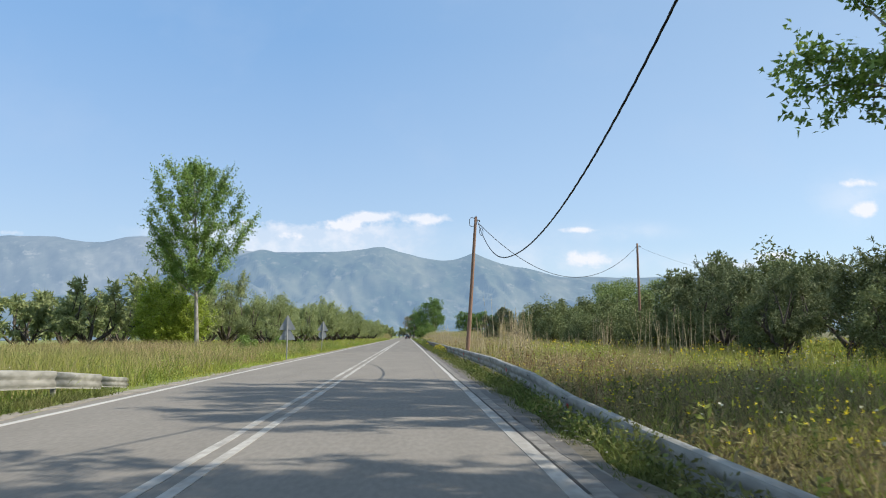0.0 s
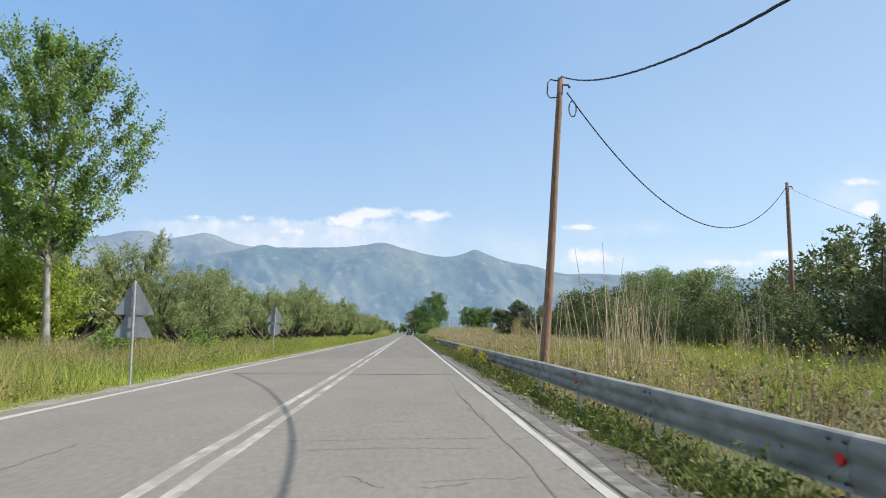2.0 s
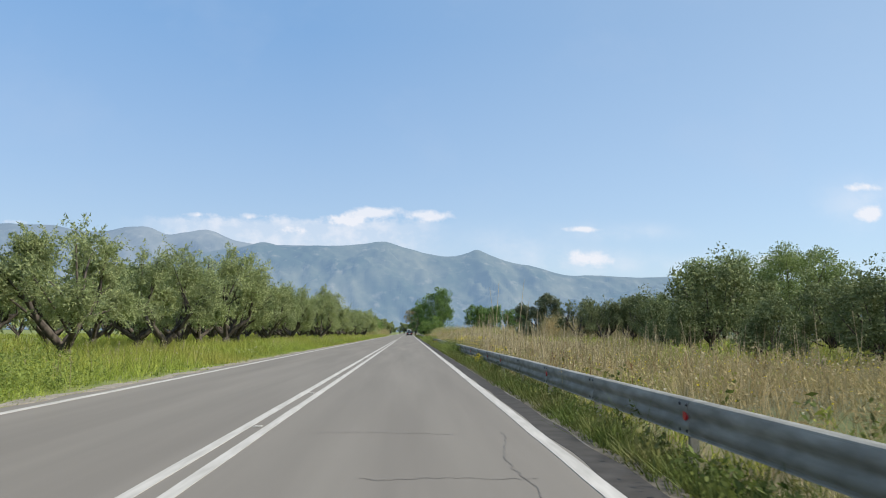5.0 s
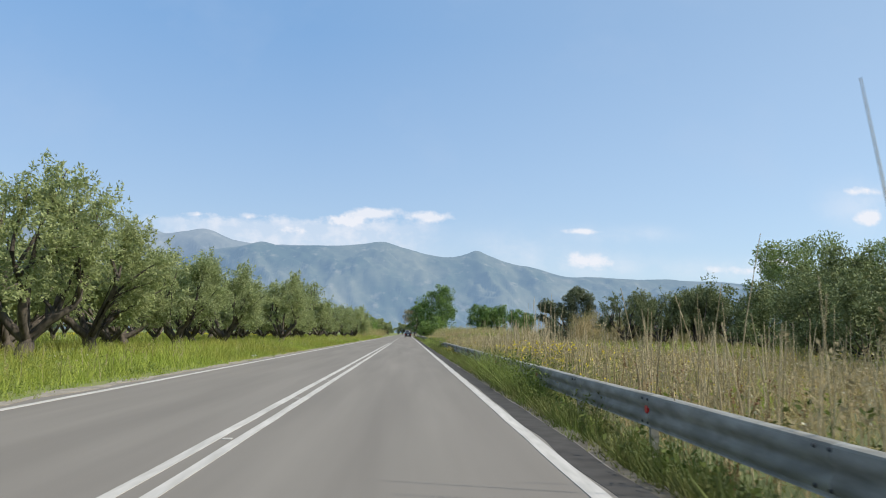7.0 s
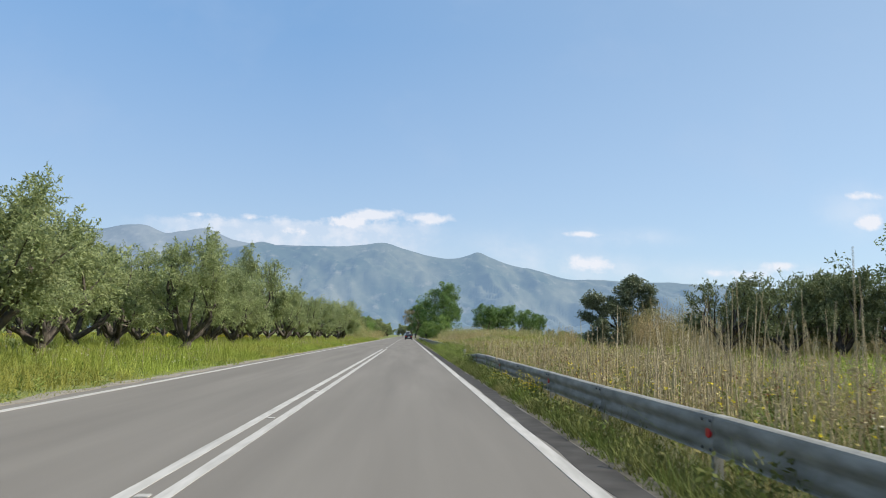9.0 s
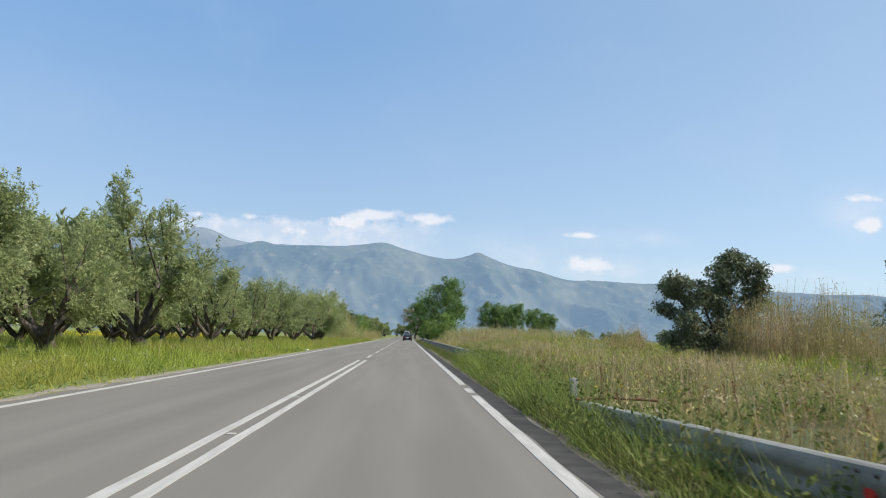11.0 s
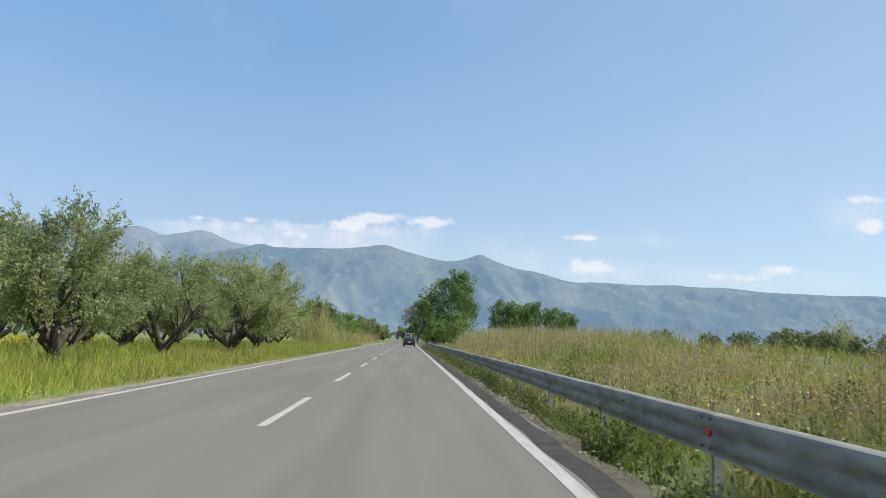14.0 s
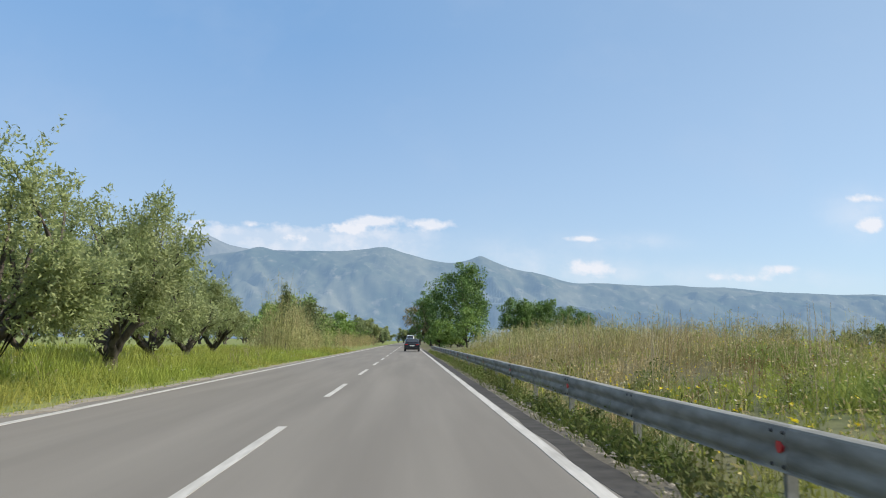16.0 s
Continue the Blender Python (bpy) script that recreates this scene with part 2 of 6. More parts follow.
M_GRASS = mat("green meadow grass", (0.205, 0.275, 0.045), (0.345, 0.395, 0.09), 1.6, 0.6, island=0.6, through_light=0.35, big=0.35, big_scale=0.1, c3=(0.30, 0.30, 0.075), spec=0.12)
M_LUSH = mat("lush verge weeds", (0.064, 0.100, 0.022), (0.132, 0.168, 0.043), 2.5, 0.6, island=0.6, through_light=0.3, big=0.35, big_scale=0.5, c3=(0.155, 0.155, 0.06), spec=0.12)
M_TUFT = mat("fresh green grass tufts", (0.145, 0.198, 0.048), (0.25, 0.305, 0.085), 2.0, 0.65, island=0.5, through_light=0.35, big=0.3, big_scale=0.5, spec=0.12)
M_DRY = mat("dry straw grass", (0.29, 0.222, 0.115), (0.46, 0.37, 0.21), 1.2, 0.7, island=0.6, through_light=0.3, big=0.35, big_scale=0.12, c3=(0.28, 0.275, 0.105), spec=0.12)
M_SEED = mat("pale seed heads", (0.28, 0.225, 0.125), (0.45, 0.385, 0.25), 3, 0.7, island=0.5, through_light=0.3, big=0.2, spec=0.12)
M_BROWN = mat("olive brown dried weeds", (0.15, 0.122, 0.06), (0.25, 0.205, 0.11), 1.5, 0.7, island=0.6, through_light=0.3, big=0.3, big_scale=0.4, spec=0.12)
M_DOCK = mat("rusty dock seed heads", (0.16, 0.085, 0.045), (0.27, 0.16, 0.085), 3, 0.7, island=0.5, through_light=0.2, big=0.2, spec=0.12)
M_CANE = mat("dead cane stems", (0.27, 0.22, 0.135), (0.43, 0.37, 0.25), 3, 0.7, island=0.6, big=0, spec=0.12)
M_REEDLEAF = mat("pale green reed leaves", (0.25, 0.265, 0.10), (0.40, 0.385, 0.19), 1.2, 0.6, island=0.6, through_light=0.35, big=0.2, spec=0.12)
M_YELLOW = mat("yellow mustard petals", (0.72, 0.55, 0.015), (0.85, 0.70, 0.04), 20, 0.6, island=0.25, through_light=0.3, big=0)
M_CREAM = mat("creamy yellow umbels", (0.56, 0.46, 0.16), (0.72, 0.62, 0.30), 20, 0.6, island=0.3, through_light=0.3, big=0)
M_WHITE = mat("cream flower heads", (0.62, 0.58, 0.42), (0.75, 0.72, 0.6), 20, 0.6, island=0.2, through_light=0.2, big=0)
M_LITTER = mat("white litter", (0.7, 0.7, 0.68), (0.8, 0.8, 0.78), 20, 0.6, big=0)
# ------------------------------------------------------------------ mesh helpers
rng = np.random.default_rng(7)


def mesh_from(name, verts, faces4=None, faces3=None, smooth=False):
    """A mesh from arrays of vertices, quads and triangles."""
    me = bpy.data.meshes.new(name)
    f4 = np.zeros((0, 4), int) if faces4 is None else np.asarray(faces4, int).reshape(-1, 4)
    f3 = np.zeros((0, 3), int) if faces3 is None else np.asarray(faces3, int).reshape(-1, 3)
    loops = np.concatenate([f4.ravel(), f3.ravel()])
    starts = np.concatenate([np.arange(len(f4)) * 4, len(f4) * 4 + np.arange(len(f3)) * 3])
    me.vertices.add(len(verts))
    me.vertices.foreach_set("co", np.asarray(verts, np.float32).ravel())
    me.loops.add(len(loops))
    me.loops.foreach_set("vertex_index", loops.astype(np.int32))
    me.polygons.add(len(starts))
    me.polygons.foreach_set("loop_start", starts.astype(np.int32))
    me.polygons.foreach_set("use_smooth", np.full(len(starts), bool(smooth)))
    me.update(calc_edges=True)
    me.validate()
    return me


def obj(name, me, material, parent=None, label=""):
    if len(me.materials) == 0:
        me.materials.append(material)
    ob = new(name, me)
    if parent is not None:
        ob.parent = parent
    return tagged(ob, label)


def part(name, bm, material, parent, label="", smooth=False):
    me = bpy.data.meshes.new(name)
    bm.to_mesh(me)
    bm.free()
    if smooth:
        for p in me.polygons:
            p.use_smooth = True
    return obj(name, me, material, parent, label)


def box(sx, sy, sz, at=(0, 0, 0), bevel=0.0):
    bm = bmesh.new()
    bmesh.ops.create_cube(bm, size=1.0, matrix=Matrix.Translation(at) @ Matrix.Diagonal((sx, sy, sz, 1)))
    if bevel:
        bmesh.ops.bevel(bm, geom=bm.edges[:], offset=bevel, segments=2, affect="EDGES")
    return bm


def tube(path, radii, sides=6):
    """Vertices and quads of a tapered tube along a path."""
    path = np.asarray(path, float)
    n = len(path)
    tang = np.gradient(path, axis=0)
    tang /= np.linalg.norm(tang, axis=1)[:, None] + 1e-9
    ref = np.where(np.abs(tang[:, 2:3]) > 0.9, np.array([[1.0, 0, 0]]), np.array([[0, 0, 1.0]]))
    a = np.cross(tang, ref)
    a /= np.linalg.norm(a, axis=1)[:, None] + 1e-9
    b = np.cross(tang, a)
    ang = np.arange(sides) * 2 * np.pi / sides
    ring = a[:, None] * np.cos(ang)[None, :, None] + b[:, None] * np.sin(ang)[None, :, None]
    v = path[:, None] + ring * np.asarray(radii, float)[:, None, None]
    i = np.arange(n - 1)[:, None] * sides
    j = np.arange(sides)[None, :]
    k = (j + 1) % sides
    f = np.stack([i + j, i + k, i + k + sides, i + j + sides], -1).reshape(-1, 4)
    return v.reshape(-1, 3), f


def join(pieces):
    vs, fs, base = [], [], 0
    for v, f in pieces:
        vs.append(v)
        fs.append(f + base)
        base += len(v)
    return np.concatenate(vs), np.concatenate(fs)


def unit(v):
    return v / (np.linalg.norm(v, axis=-1, keepdims=True) + 1e-9)


def leaves(centres, length, width, outward=None, droop=0.2):
    """Pointed leaf blades, one quad each, folded a little along the middle."""
    n = len(centres)
    d = unit(rng.normal(size=(n, 3)) + (0 if outward is None else outward * 0.9) + np.array([0, 0, -droop]))
    s = unit(np.cross(d, rng.normal(size=(n, 3))))
    ln = length * rng.uniform(0.6, 1.3, (n, 1))
    wd = width * rng.uniform(0.7, 1.3, (n, 1))
    v = np.stack([centres, centres + d * ln * 0.5 + s * wd * 0.5, centres + d * ln, centres + d * ln * 0.5 - s * wd * 0.5], 1)
    f = np.arange(4 * n).reshape(-1, 4)
    return v.reshape(-1, 3), f


def tri_leaves(centres, length, width, outward=None, droop=0.2):
    """Pointed leaves, one triangle each, for crowns."""
    n = len(centres)
    d = unit(rng.normal(size=(n, 3)) + (0 if outward is None else outward * 0.9) + np.array([0, 0, -droop]))
    s = unit(np.cross(d, rng.normal(size=(n, 3))))
    ln = length * rng.uniform(0.6, 1.3, (n, 1))
    wd = width * rng.uniform(0.7, 1.3, (n, 1))
    v = np.stack([centres - s * wd * 0.5, centres + s * wd * 0.5, centres + d * ln], 1)
    return v.reshape(-1, 3), np.arange(3 * n).reshape(-1, 3)


def blades(p, height, width, lean=0.25, tip=0.15):
    """Upright grass blades, one narrow tapering quad each."""
    n = len(p)
    a = rng.uniform(0, 2 * np.pi, n)
    s = np.stack([np.cos(a), np.sin(a), np.zeros(n)], 1)
    h = np.broadcast_to(np.asarray(height, float), (n,))[:, None]
    w = np.broadcast_to(np.asarray(width, float), (n,))[:, None]
    top = p + np.stack([rng.normal(0, lean, n), rng.normal(0, lean, n), np.ones(n)], 1) * h
    v = np.stack([p - s * w / 2, p + s * w / 2, top + s * w * tip / 2, top - s * w * tip / 2], 1)
    return v.reshape(-1, 3), np.arange(4 * n).reshape(-1, 4)


def smoothstep(a, b, x):
    t = np.clip((x - a) / (b - a), 0, 1)
    return t * t * (3 - 2 * t)


def wave(x, y, s, seed=0.0):
    """A cheap smooth random field between about -1 and 1."""
    x, y = np.asarray(x) / s, np.asarray(y) / s
    return (np.sin(1.7 * x + 0.9 * y + seed) + np.sin(-1.1 * x + 2.1 * y + 1.3 * seed + 1) + np.sin(2.9 * x - 1.6 * y + 2.1 * seed + 2) + np.sin(0.7 * x + 3.3 * y + 0.7 * seed)) / 4 * 1.4


LEFT, MID, RIGHT, RAIL = -5.58, -1.84, 1.42, 2.78
OLD_RIGHT = 1.39          # the edge line along the older asphalt


def ground_z(x, y):
    x, y = np.asarray(x, float), np.asarray(y, float)
    left = smoothstep(-6.2, -8.0, x) * -0.08 + smoothstep(-8, -12, x) * 0.25 + smoothstep(-9, -14, x) * 0.10 * wave(x, y, 9)
    right = smoothstep(1.9, 2.5, x) * -0.28 + smoothstep(3.2, 9, x) * 0.12 + smoothstep(3.2, 7, x) * 0.12 * wave(x, y, 7, 3)
    bank = smoothstep(205, 250, y) * smoothstep(4.0, 10.0, x) * (1 - smoothstep(24, 34, x)) * (1 - smoothstep(305, 350, y)) * 0.95
    return np.where(x < 0, left, right + bank)


# ------------------------------------------------------------------ ground, road
gx = np.concatenate([-np.geomspace(60, 4900, 22)[::-1], np.linspace(-56, -14, 15), np.linspace(-13, -6.4, 12), [-6.05, -3, 0, 1.95], np.linspace(2.15, 4, 8), np.linspace(4.8, 14, 12), np.linspace(17, 56, 14), np.geomspace(62, 4900, 22)])
gy = np.concatenate([-np.geomspace(30, 1500, 8)[::-1], np.arange(-20, 360, 4.0), np.geomspace(365, 4900, 26)])
GX, GY = np.meshgrid(gx, gy, indexing="ij")
GZ = ground_z(GX, GY) - np.where((GX > -6.0) & (GX < 1.94), 0.06, 0.0)
ny = len(gy)
ii, jj = np.meshgrid(np.arange(len(gx) - 1), np.arange(ny - 1), indexing="ij")
i0 = (ii * ny + jj).ravel()
ground = obj("ground", mesh_from("ground", np.stack([GX, GY, GZ], -1).reshape(-1, 3), np.stack([i0, i0 + ny, i0 + ny + 1, i0 + 1], 1), smooth=True), M_SOIL)
tagged(ground, "flat grassy farmland soil on both sides of road", "ground", kind="structure")


def slab(name, x0, x1, y0, y1, z0, z1, material, parent=None, step=4.0, wob=0.0):
    """A long strip with thickness; wob makes its long edges uneven."""
    ys = np.arange(y0, y1 + 0.01, step)
    e0 = x0 + (wob * wave(ys, ys * 0.3, 1.1, x0) if wob else 0 * ys)
    e1 = x1 + (wob * wave(ys, ys * 0.3, 0.9, x1 + 5) if wob else 0 * ys)
    n = len(ys)
    v = np.concatenate([np.stack([e0, ys, 0 * ys + z1], 1), np.stack([e1, ys, 0 * ys + z1], 1), np.stack([e1, ys, 0 * ys + z0], 1), np.stack([e0, ys, 0 * ys + z0], 1)])
    k = np.arange(n - 1)
    f = np.concatenate([np.stack([a * n + k, b * n + k, b * n + k + 1, a * n + k + 1], 1) for a, b in ((0, 1), (1, 2), (3, 0))])
    f = np.concatenate([f, [[0, n, 2 * n, 3 * n], [n - 1, 4 * n - 1, 3 * n - 1, 2 * n - 1]]])
    return obj(name, mesh_from(name, v, f), material, parent)


road = slab("road", -6.0, 1.83, -200, 60, -0.3, 0.0, M_ASPHALT_OLD, step=2.0, wob=0.05)
slab("newer_asphalt", -6.0, 1.83, 60, 1400, -0.3, 0.0, M_ASPHALT, road, 2.0, 0.05)
tagged(road, "grey weathered two-lane asphalt road with cracks", "road", kind="structure")
shoulder_l = slab("shoulder_left", -6.22, -5.93, -60, 420, -0.3, 0.012, M_SHOULDER, step=0.5, wob=0.14)
tagged(shoulder_l, "narrow dusty gravel edge beside the asphalt", "shoulder", kind="structure")
shoulder_r = slab("shoulder_right", 1.72, 2.03, -60, 420, -0.3, -0.003, M_EARTH, step=0.5, wob=0.10)
tagged(shoulder_r, "narrow dusty gravel edge beside the asphalt", "shoulder", kind="structure")


slab("asphalt_edge", RIGHT + 0.11, 1.82, 64, 320, -0.1, 0.003, M_EDGE, road, 0.5, 0.03)
slab("edge_strip", OLD_RIGHT + 0.116, 1.66, -20, 63.5, -0.1, 0.003, M_SLAB, road, 0.5, 0.02)
# dark strip that paints the shade beside the old asphalt's edge
slab("asphalt_edge", 1.675, 1.83, -20, 63.5, -0.1, 0.003, M_EDGESHADE, road, 0.5, 0.05)


def marking(x0, x1, y0, y1, step=1.0, wob=0.006, paint=None):
    return slab("road_marking", x0, x1, y0, y1, 0.0, 0.005, paint or M_PAINT, road, step, wob)


marking(LEFT - 0.07, LEFT + 0.07, -60, 500)
marking(OLD_RIGHT - 0.075, OLD_RIGHT + 0.075, -60, 22, 1.0, 0.012, M_PAINT_OLD)
marking(OLD_RIGHT - 0.045, OLD_RIGHT + 0.050, 22, 64, 0.5, 0.010)
for a, b in ((OLD_RIGHT + 0.085, OLD_RIGHT + 0.112),):
    slab("joint", a, b, 6, 62, -0.1, 0.003, M_EDGE, road, 0.5, 0.008)
for a, b in ((64.6, 161.7), (162.5, 163.8), (165.1, 500)):
    marking(RIGHT - 0.075, RIGHT + 0.075, a, b, (b - a) / round((b - a) / 1.0 + 0.5))
DOUBLE_END = 181.1
for a, b in ((MID - 0.20, MID - 0.08), (MID + 0.08, MID + 0.20)):
    marking(a, b, -60, 64, 0.5, 0.012, M_PAINT_OLD)
    marking(a, b, 64.4, DOUBLE_END, (DOUBLE_END - 64.4) / 118)
for k in range(20):
    y0 = 185.4 + 10.8 * k
    marking(MID - 0.06, MID + 0.06, y0, y0 + 5.2)
# a short cross stroke of paint on the double line
slab("road_marking", MID - 0.62, MID + 0.33, 59.62, 59.86, 0.0, 0.009, M_PAINT_OLD, road, 0.08, 0.03)


def ribbon(name, path, width, material, parent, label="", z=0.004):
    p = np.asarray(path, float)
    d = unit(np.gradient(p, axis=0))
    s = np.stack([d[:, 1], -d[:, 0]], 1) * np.broadcast_to(np.asarray(width, float), (len(p),))[:, None] / 2
    n = len(p)
    v = np.concatenate([np.c_[p - s, np.full(n, z)], np.c_[p + s, np.full(n, z)]])
    k = np.arange(n - 1)
    return obj(name, mesh_from(name, v, np.stack([k, n + k, n + k + 1, k + 1], 1)), material, parent, label)


# sealed cracks
def jag(n, size):
    w = np.cumsum(rng.normal(0, size, n))
    return w - np.linspace(w[0], w[-1], n)


for k in range(30):
    y = 20 + 1.75 * k + rng.uniform(-1, 1)
    s = np.linspace(0, 1, 30)
    if k % 3:
        x0 = rng.uniform(-5.2, 0)
        pts = np.stack([x0 + s * rng.uniform(0.8, 2.6), y + jag(30, 0.03)], 1)
    else:
        x0 = rng.choice([1.1, 0.9, -3.6]) + rng.uniform(-0.15, 0.15)
        pts = np.stack([x0 + jag(30, 0.025), y + s * rng.uniform(2, 5)], 1)
    ribbon("crack", pts, 0.008 + 0.010 * rng.random(30), M_CRACK, road, z=0.003)
for k in range(60):
    s = np.linspace(0, 1, 12)
    x0, y0 = rng.uniform(-0.4, 1.3), rng.uniform(30, 62)
    a, ln = (rng.uniform(0.9, 2.2) if k % 2 else rng.uniform(-0.4, 0.4)), rng.uniform(0.3, 1.2)
    ribbon("crack", np.stack([np.minimum(x0 + math.cos(a) * ln * s + jag(12, 0.02), 1.34), y0 + math.sin(a) * ln * s + jag(12, 0.03)], 1), 0.006 + 0.008 * rng.random(12), M_CRACK, road, z=0.003)
s = np.linspace(0, 1, 60)
ribbon("crack", np.stack([0.98 + jag(60, 0.02), 19 + 24 * s], 1), 0.02, M_CRACK, road, z=0.003)
for y in np.arange(72, 181, 5.2):
    part("road_stud", box(0.10, 0.10, 0.012, (MID + 0.0, y, 0.006), 0.003), M_PAINT, road, "small pale road stud")

# concrete gutter slabs along the start of the road's edge, each one a piece
gut = new("gutter")
tagged(gut, "pale broken concrete edge slabs along asphalt", "gutter", kind="structure")
gm = bpy.data.meshes.new("slab_piece")
bm = box(0.42, 0.96, 0.12, (0, 0, 0), 0.015)
bm.to_mesh(gm)
bm.free()
for k in range(34):
    if rng.random() < 0.6:
        continue
    o = obj("gutter_slab", gm, M_SLAB, gut)
    o.matrix_basis = pose(1.90 + rng.uniform(-0.05, 0.05), 20 + k * 1.0 + rng.uniform(-0.1, 0.1), -0.066 + rng.uniform(-0.02, 0.006), rng.uniform(-1, 1), rng.uniform(-1.5, 3), rng.uniform(-7, 7)) @ Matrix.Diagonal((rng.uniform(0.55, 0.95), rng.uniform(0.6, 0.95), 1, 1))

# ------------------------------------------------------------------ guardrail


def beam_mesh(length):
    """A W-shaped steel beam profile with thickness, along y."""
    prof = [(-0.005, -0.185), (0.012, -0.172), (0.012, -0.15), (-0.034, -0.115), (-0.042, -0.085), (-0.034, -0.055), (0.010, -0.015), (0.013, 0.0),
            (0.010, 0.015), (-0.034, 0.055), (-0.042, 0.085), (-0.034, 0.115), (-0.004, 0.15), (0.012, 0.168), (0.04, 0.178), (0.085, 0.182)]
    pr = np.array(prof) * np.where(np.array(prof)[:, :1] < 0.03, [0.5, 1.0], 1.0)
    back = pr + np.array([0.005, 0.0])
    loop = np.concatenate([pr, back[::-1]])
    n = len(loop)
    v = np.concatenate([np.c_[loop[:, 0], np.full(n, y), loop[:, 1]] for y in (0.0, length)])
    j = np.arange(n)
    k = (j + 1) % n
    f = np.stack([j, k, k + n, j + n], 1)
    caps = np.array([[i, i + 1, n - 2 - i, n - 1 - i] for i in range(n // 2 - 1)])
    me = mesh_from("beam", v, np.concatenate([f, caps, caps[:, ::-1] + n]))
    me.polygons.foreach_set("use_smooth", [1 < i < 12 for i in range(len(me.polygons))])
    return me


BEAM = beam_mesh(4.04)
bm = box(0.10, 0.055, 0.95, (0, 0, 0), 0.008)
POST = bpy.data.meshes.new("post")
bm.to_mesh(POST)
bm.free()
bm = bmesh.new()
bmesh.ops.create_cone(bm, cap_ends=True, segments=10, radius1=0.06, radius2=0.052, depth=0.02, matrix=pose(0, 0, 0, 0, -90, 0))
REFL = bpy.data.meshes.new("reflector")
bm.to_mesh(REFL)
bm.free()
bm = bmesh.new()
bmesh.ops.create_cone(bm, cap_ends=True, segments=8, radius1=0.018, radius2=0.012, depth=0.015, matrix=pose(0, 0, 0, 0, -90, 0))
BOLT = bpy.data.meshes.new("bolt")
bm.to_mesh(BOLT)
bm.free()


def guardrail(y0, count, step, label, x=RAIL, odd=0, lift=0.0, low=((0, 5, 12, 17, 25), (-0.42, -0.40, -0.36, -0.13, 0.0))):
    rail = new("guardrail")
    sink = lambda yy: float(np.interp(y0 + yy, low[0], low[1])) + lift
    rail.location = (x, y0, ground_z(x + 0.001, y0) * 1.0)
    base = float(rail.location.z)
    dip = 0.0
    for k in range(count):
        b = obj("beam", BEAM, M_GALV, rail)
        dip2 = rng.uniform(-0.008, 0.008)
        b.matrix_basis = pose(rng.uniform(-0.003, 0.003), step * k, 0.285 - base + dip + sink(step * k), math.degrees((dip2 - dip + sink(step * k + step) - sink(step * k)) / step), rng.uniform(-0.5, 0.5), rng.uniform(-0.05, 0.05)) @ Matrix.Diagonal((1, step / 4.0, 1, 1))
        p = obj("post", POST, M_GALV, rail)
        p.matrix_basis = pose(0.075, step * k + 0.12, -0.05 - base + sink(step * k), rng.uniform(-2, 2), 0, 0)
        for dy, dz in ((-0.10, 0.13), (0.10, 0.13), (-0.10, -0.13), (0.10, -0.13)):
            o = obj("bolt", BOLT, M_IRON, p)
            o.matrix_basis = p.matrix_basis.inverted() @ pose(-0.03, step * k + 0.12 + dy, 0.285 - base + dz + sink(step * k))
        if k % 2 == odd:
            o = obj("reflector", REFL, M_RED, p, "small round red reflector")
            o.matrix_basis = p.matrix_basis.inverted() @ pose(-0.006, step * k + 0.12, 0.30 - base + sink(step * k))
        dip = dip2
    return tagged(rail, label, "guardrail")


RAIL_LABEL = "long weathered galvanised guardrail with weeds growing below"
guardrail(-3.24, 23, 4.08, RAIL_LABEL, lift=0.02)
guardrail(90.6, 9, 3.878, RAIL_LABEL, lift=0.015)
guardrail(125.5, 8, 4.19, RAIL_LABEL, lift=0.015, low=((150, 159), (0.0, -0.3)))
guardrail(171.75, 35, 4.19, RAIL_LABEL, odd=1, lift=0.10, low=((171.6, 175.8, 180), (-0.36, -0.12, 0.0)))
# the sinking end of a second guardrail on the far side of the road
lr = new("guardrail")
lr.location = (-7.2, 0, 0)
ends = [Vector(p) for p in ((-0.10, -2.5, 0.58), (-0.06, 1.5, 0.58), (-0.05, 5.5, 0.58), (-0.02, 9.5, 0.58), (0.0, 13.4, 0.54), (0.05, 16.9, 0.37), (0.12, 19.2, 0.20), (0.22, 20.7, 0.09))]
for k, (a, b) in enumerate(zip(ends, ends[1:])):
    d = b - a
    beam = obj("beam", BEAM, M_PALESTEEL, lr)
    beam.matrix_basis = pose(a.x, a.y, a.z, math.degrees(math.asin(d.z / d.length)), 0, -math.degrees(math.atan2(d.x, d.y))) @ Matrix.Diagonal((-1, d.length / 4.0, (1, 1, 1, 1, 1, 0.95, 0.7)[k], 1))
    if k < 6:
        post = obj("post", POST, M_PALESTEEL, lr)
        post.location = (a.x - 0.08, a.y + 0.1, a.z - 0.40)
tagged(lr, "pale bare steel guardrail sinking into the verge", "guardrail")

# ------------------------------------------------------------------ mountains


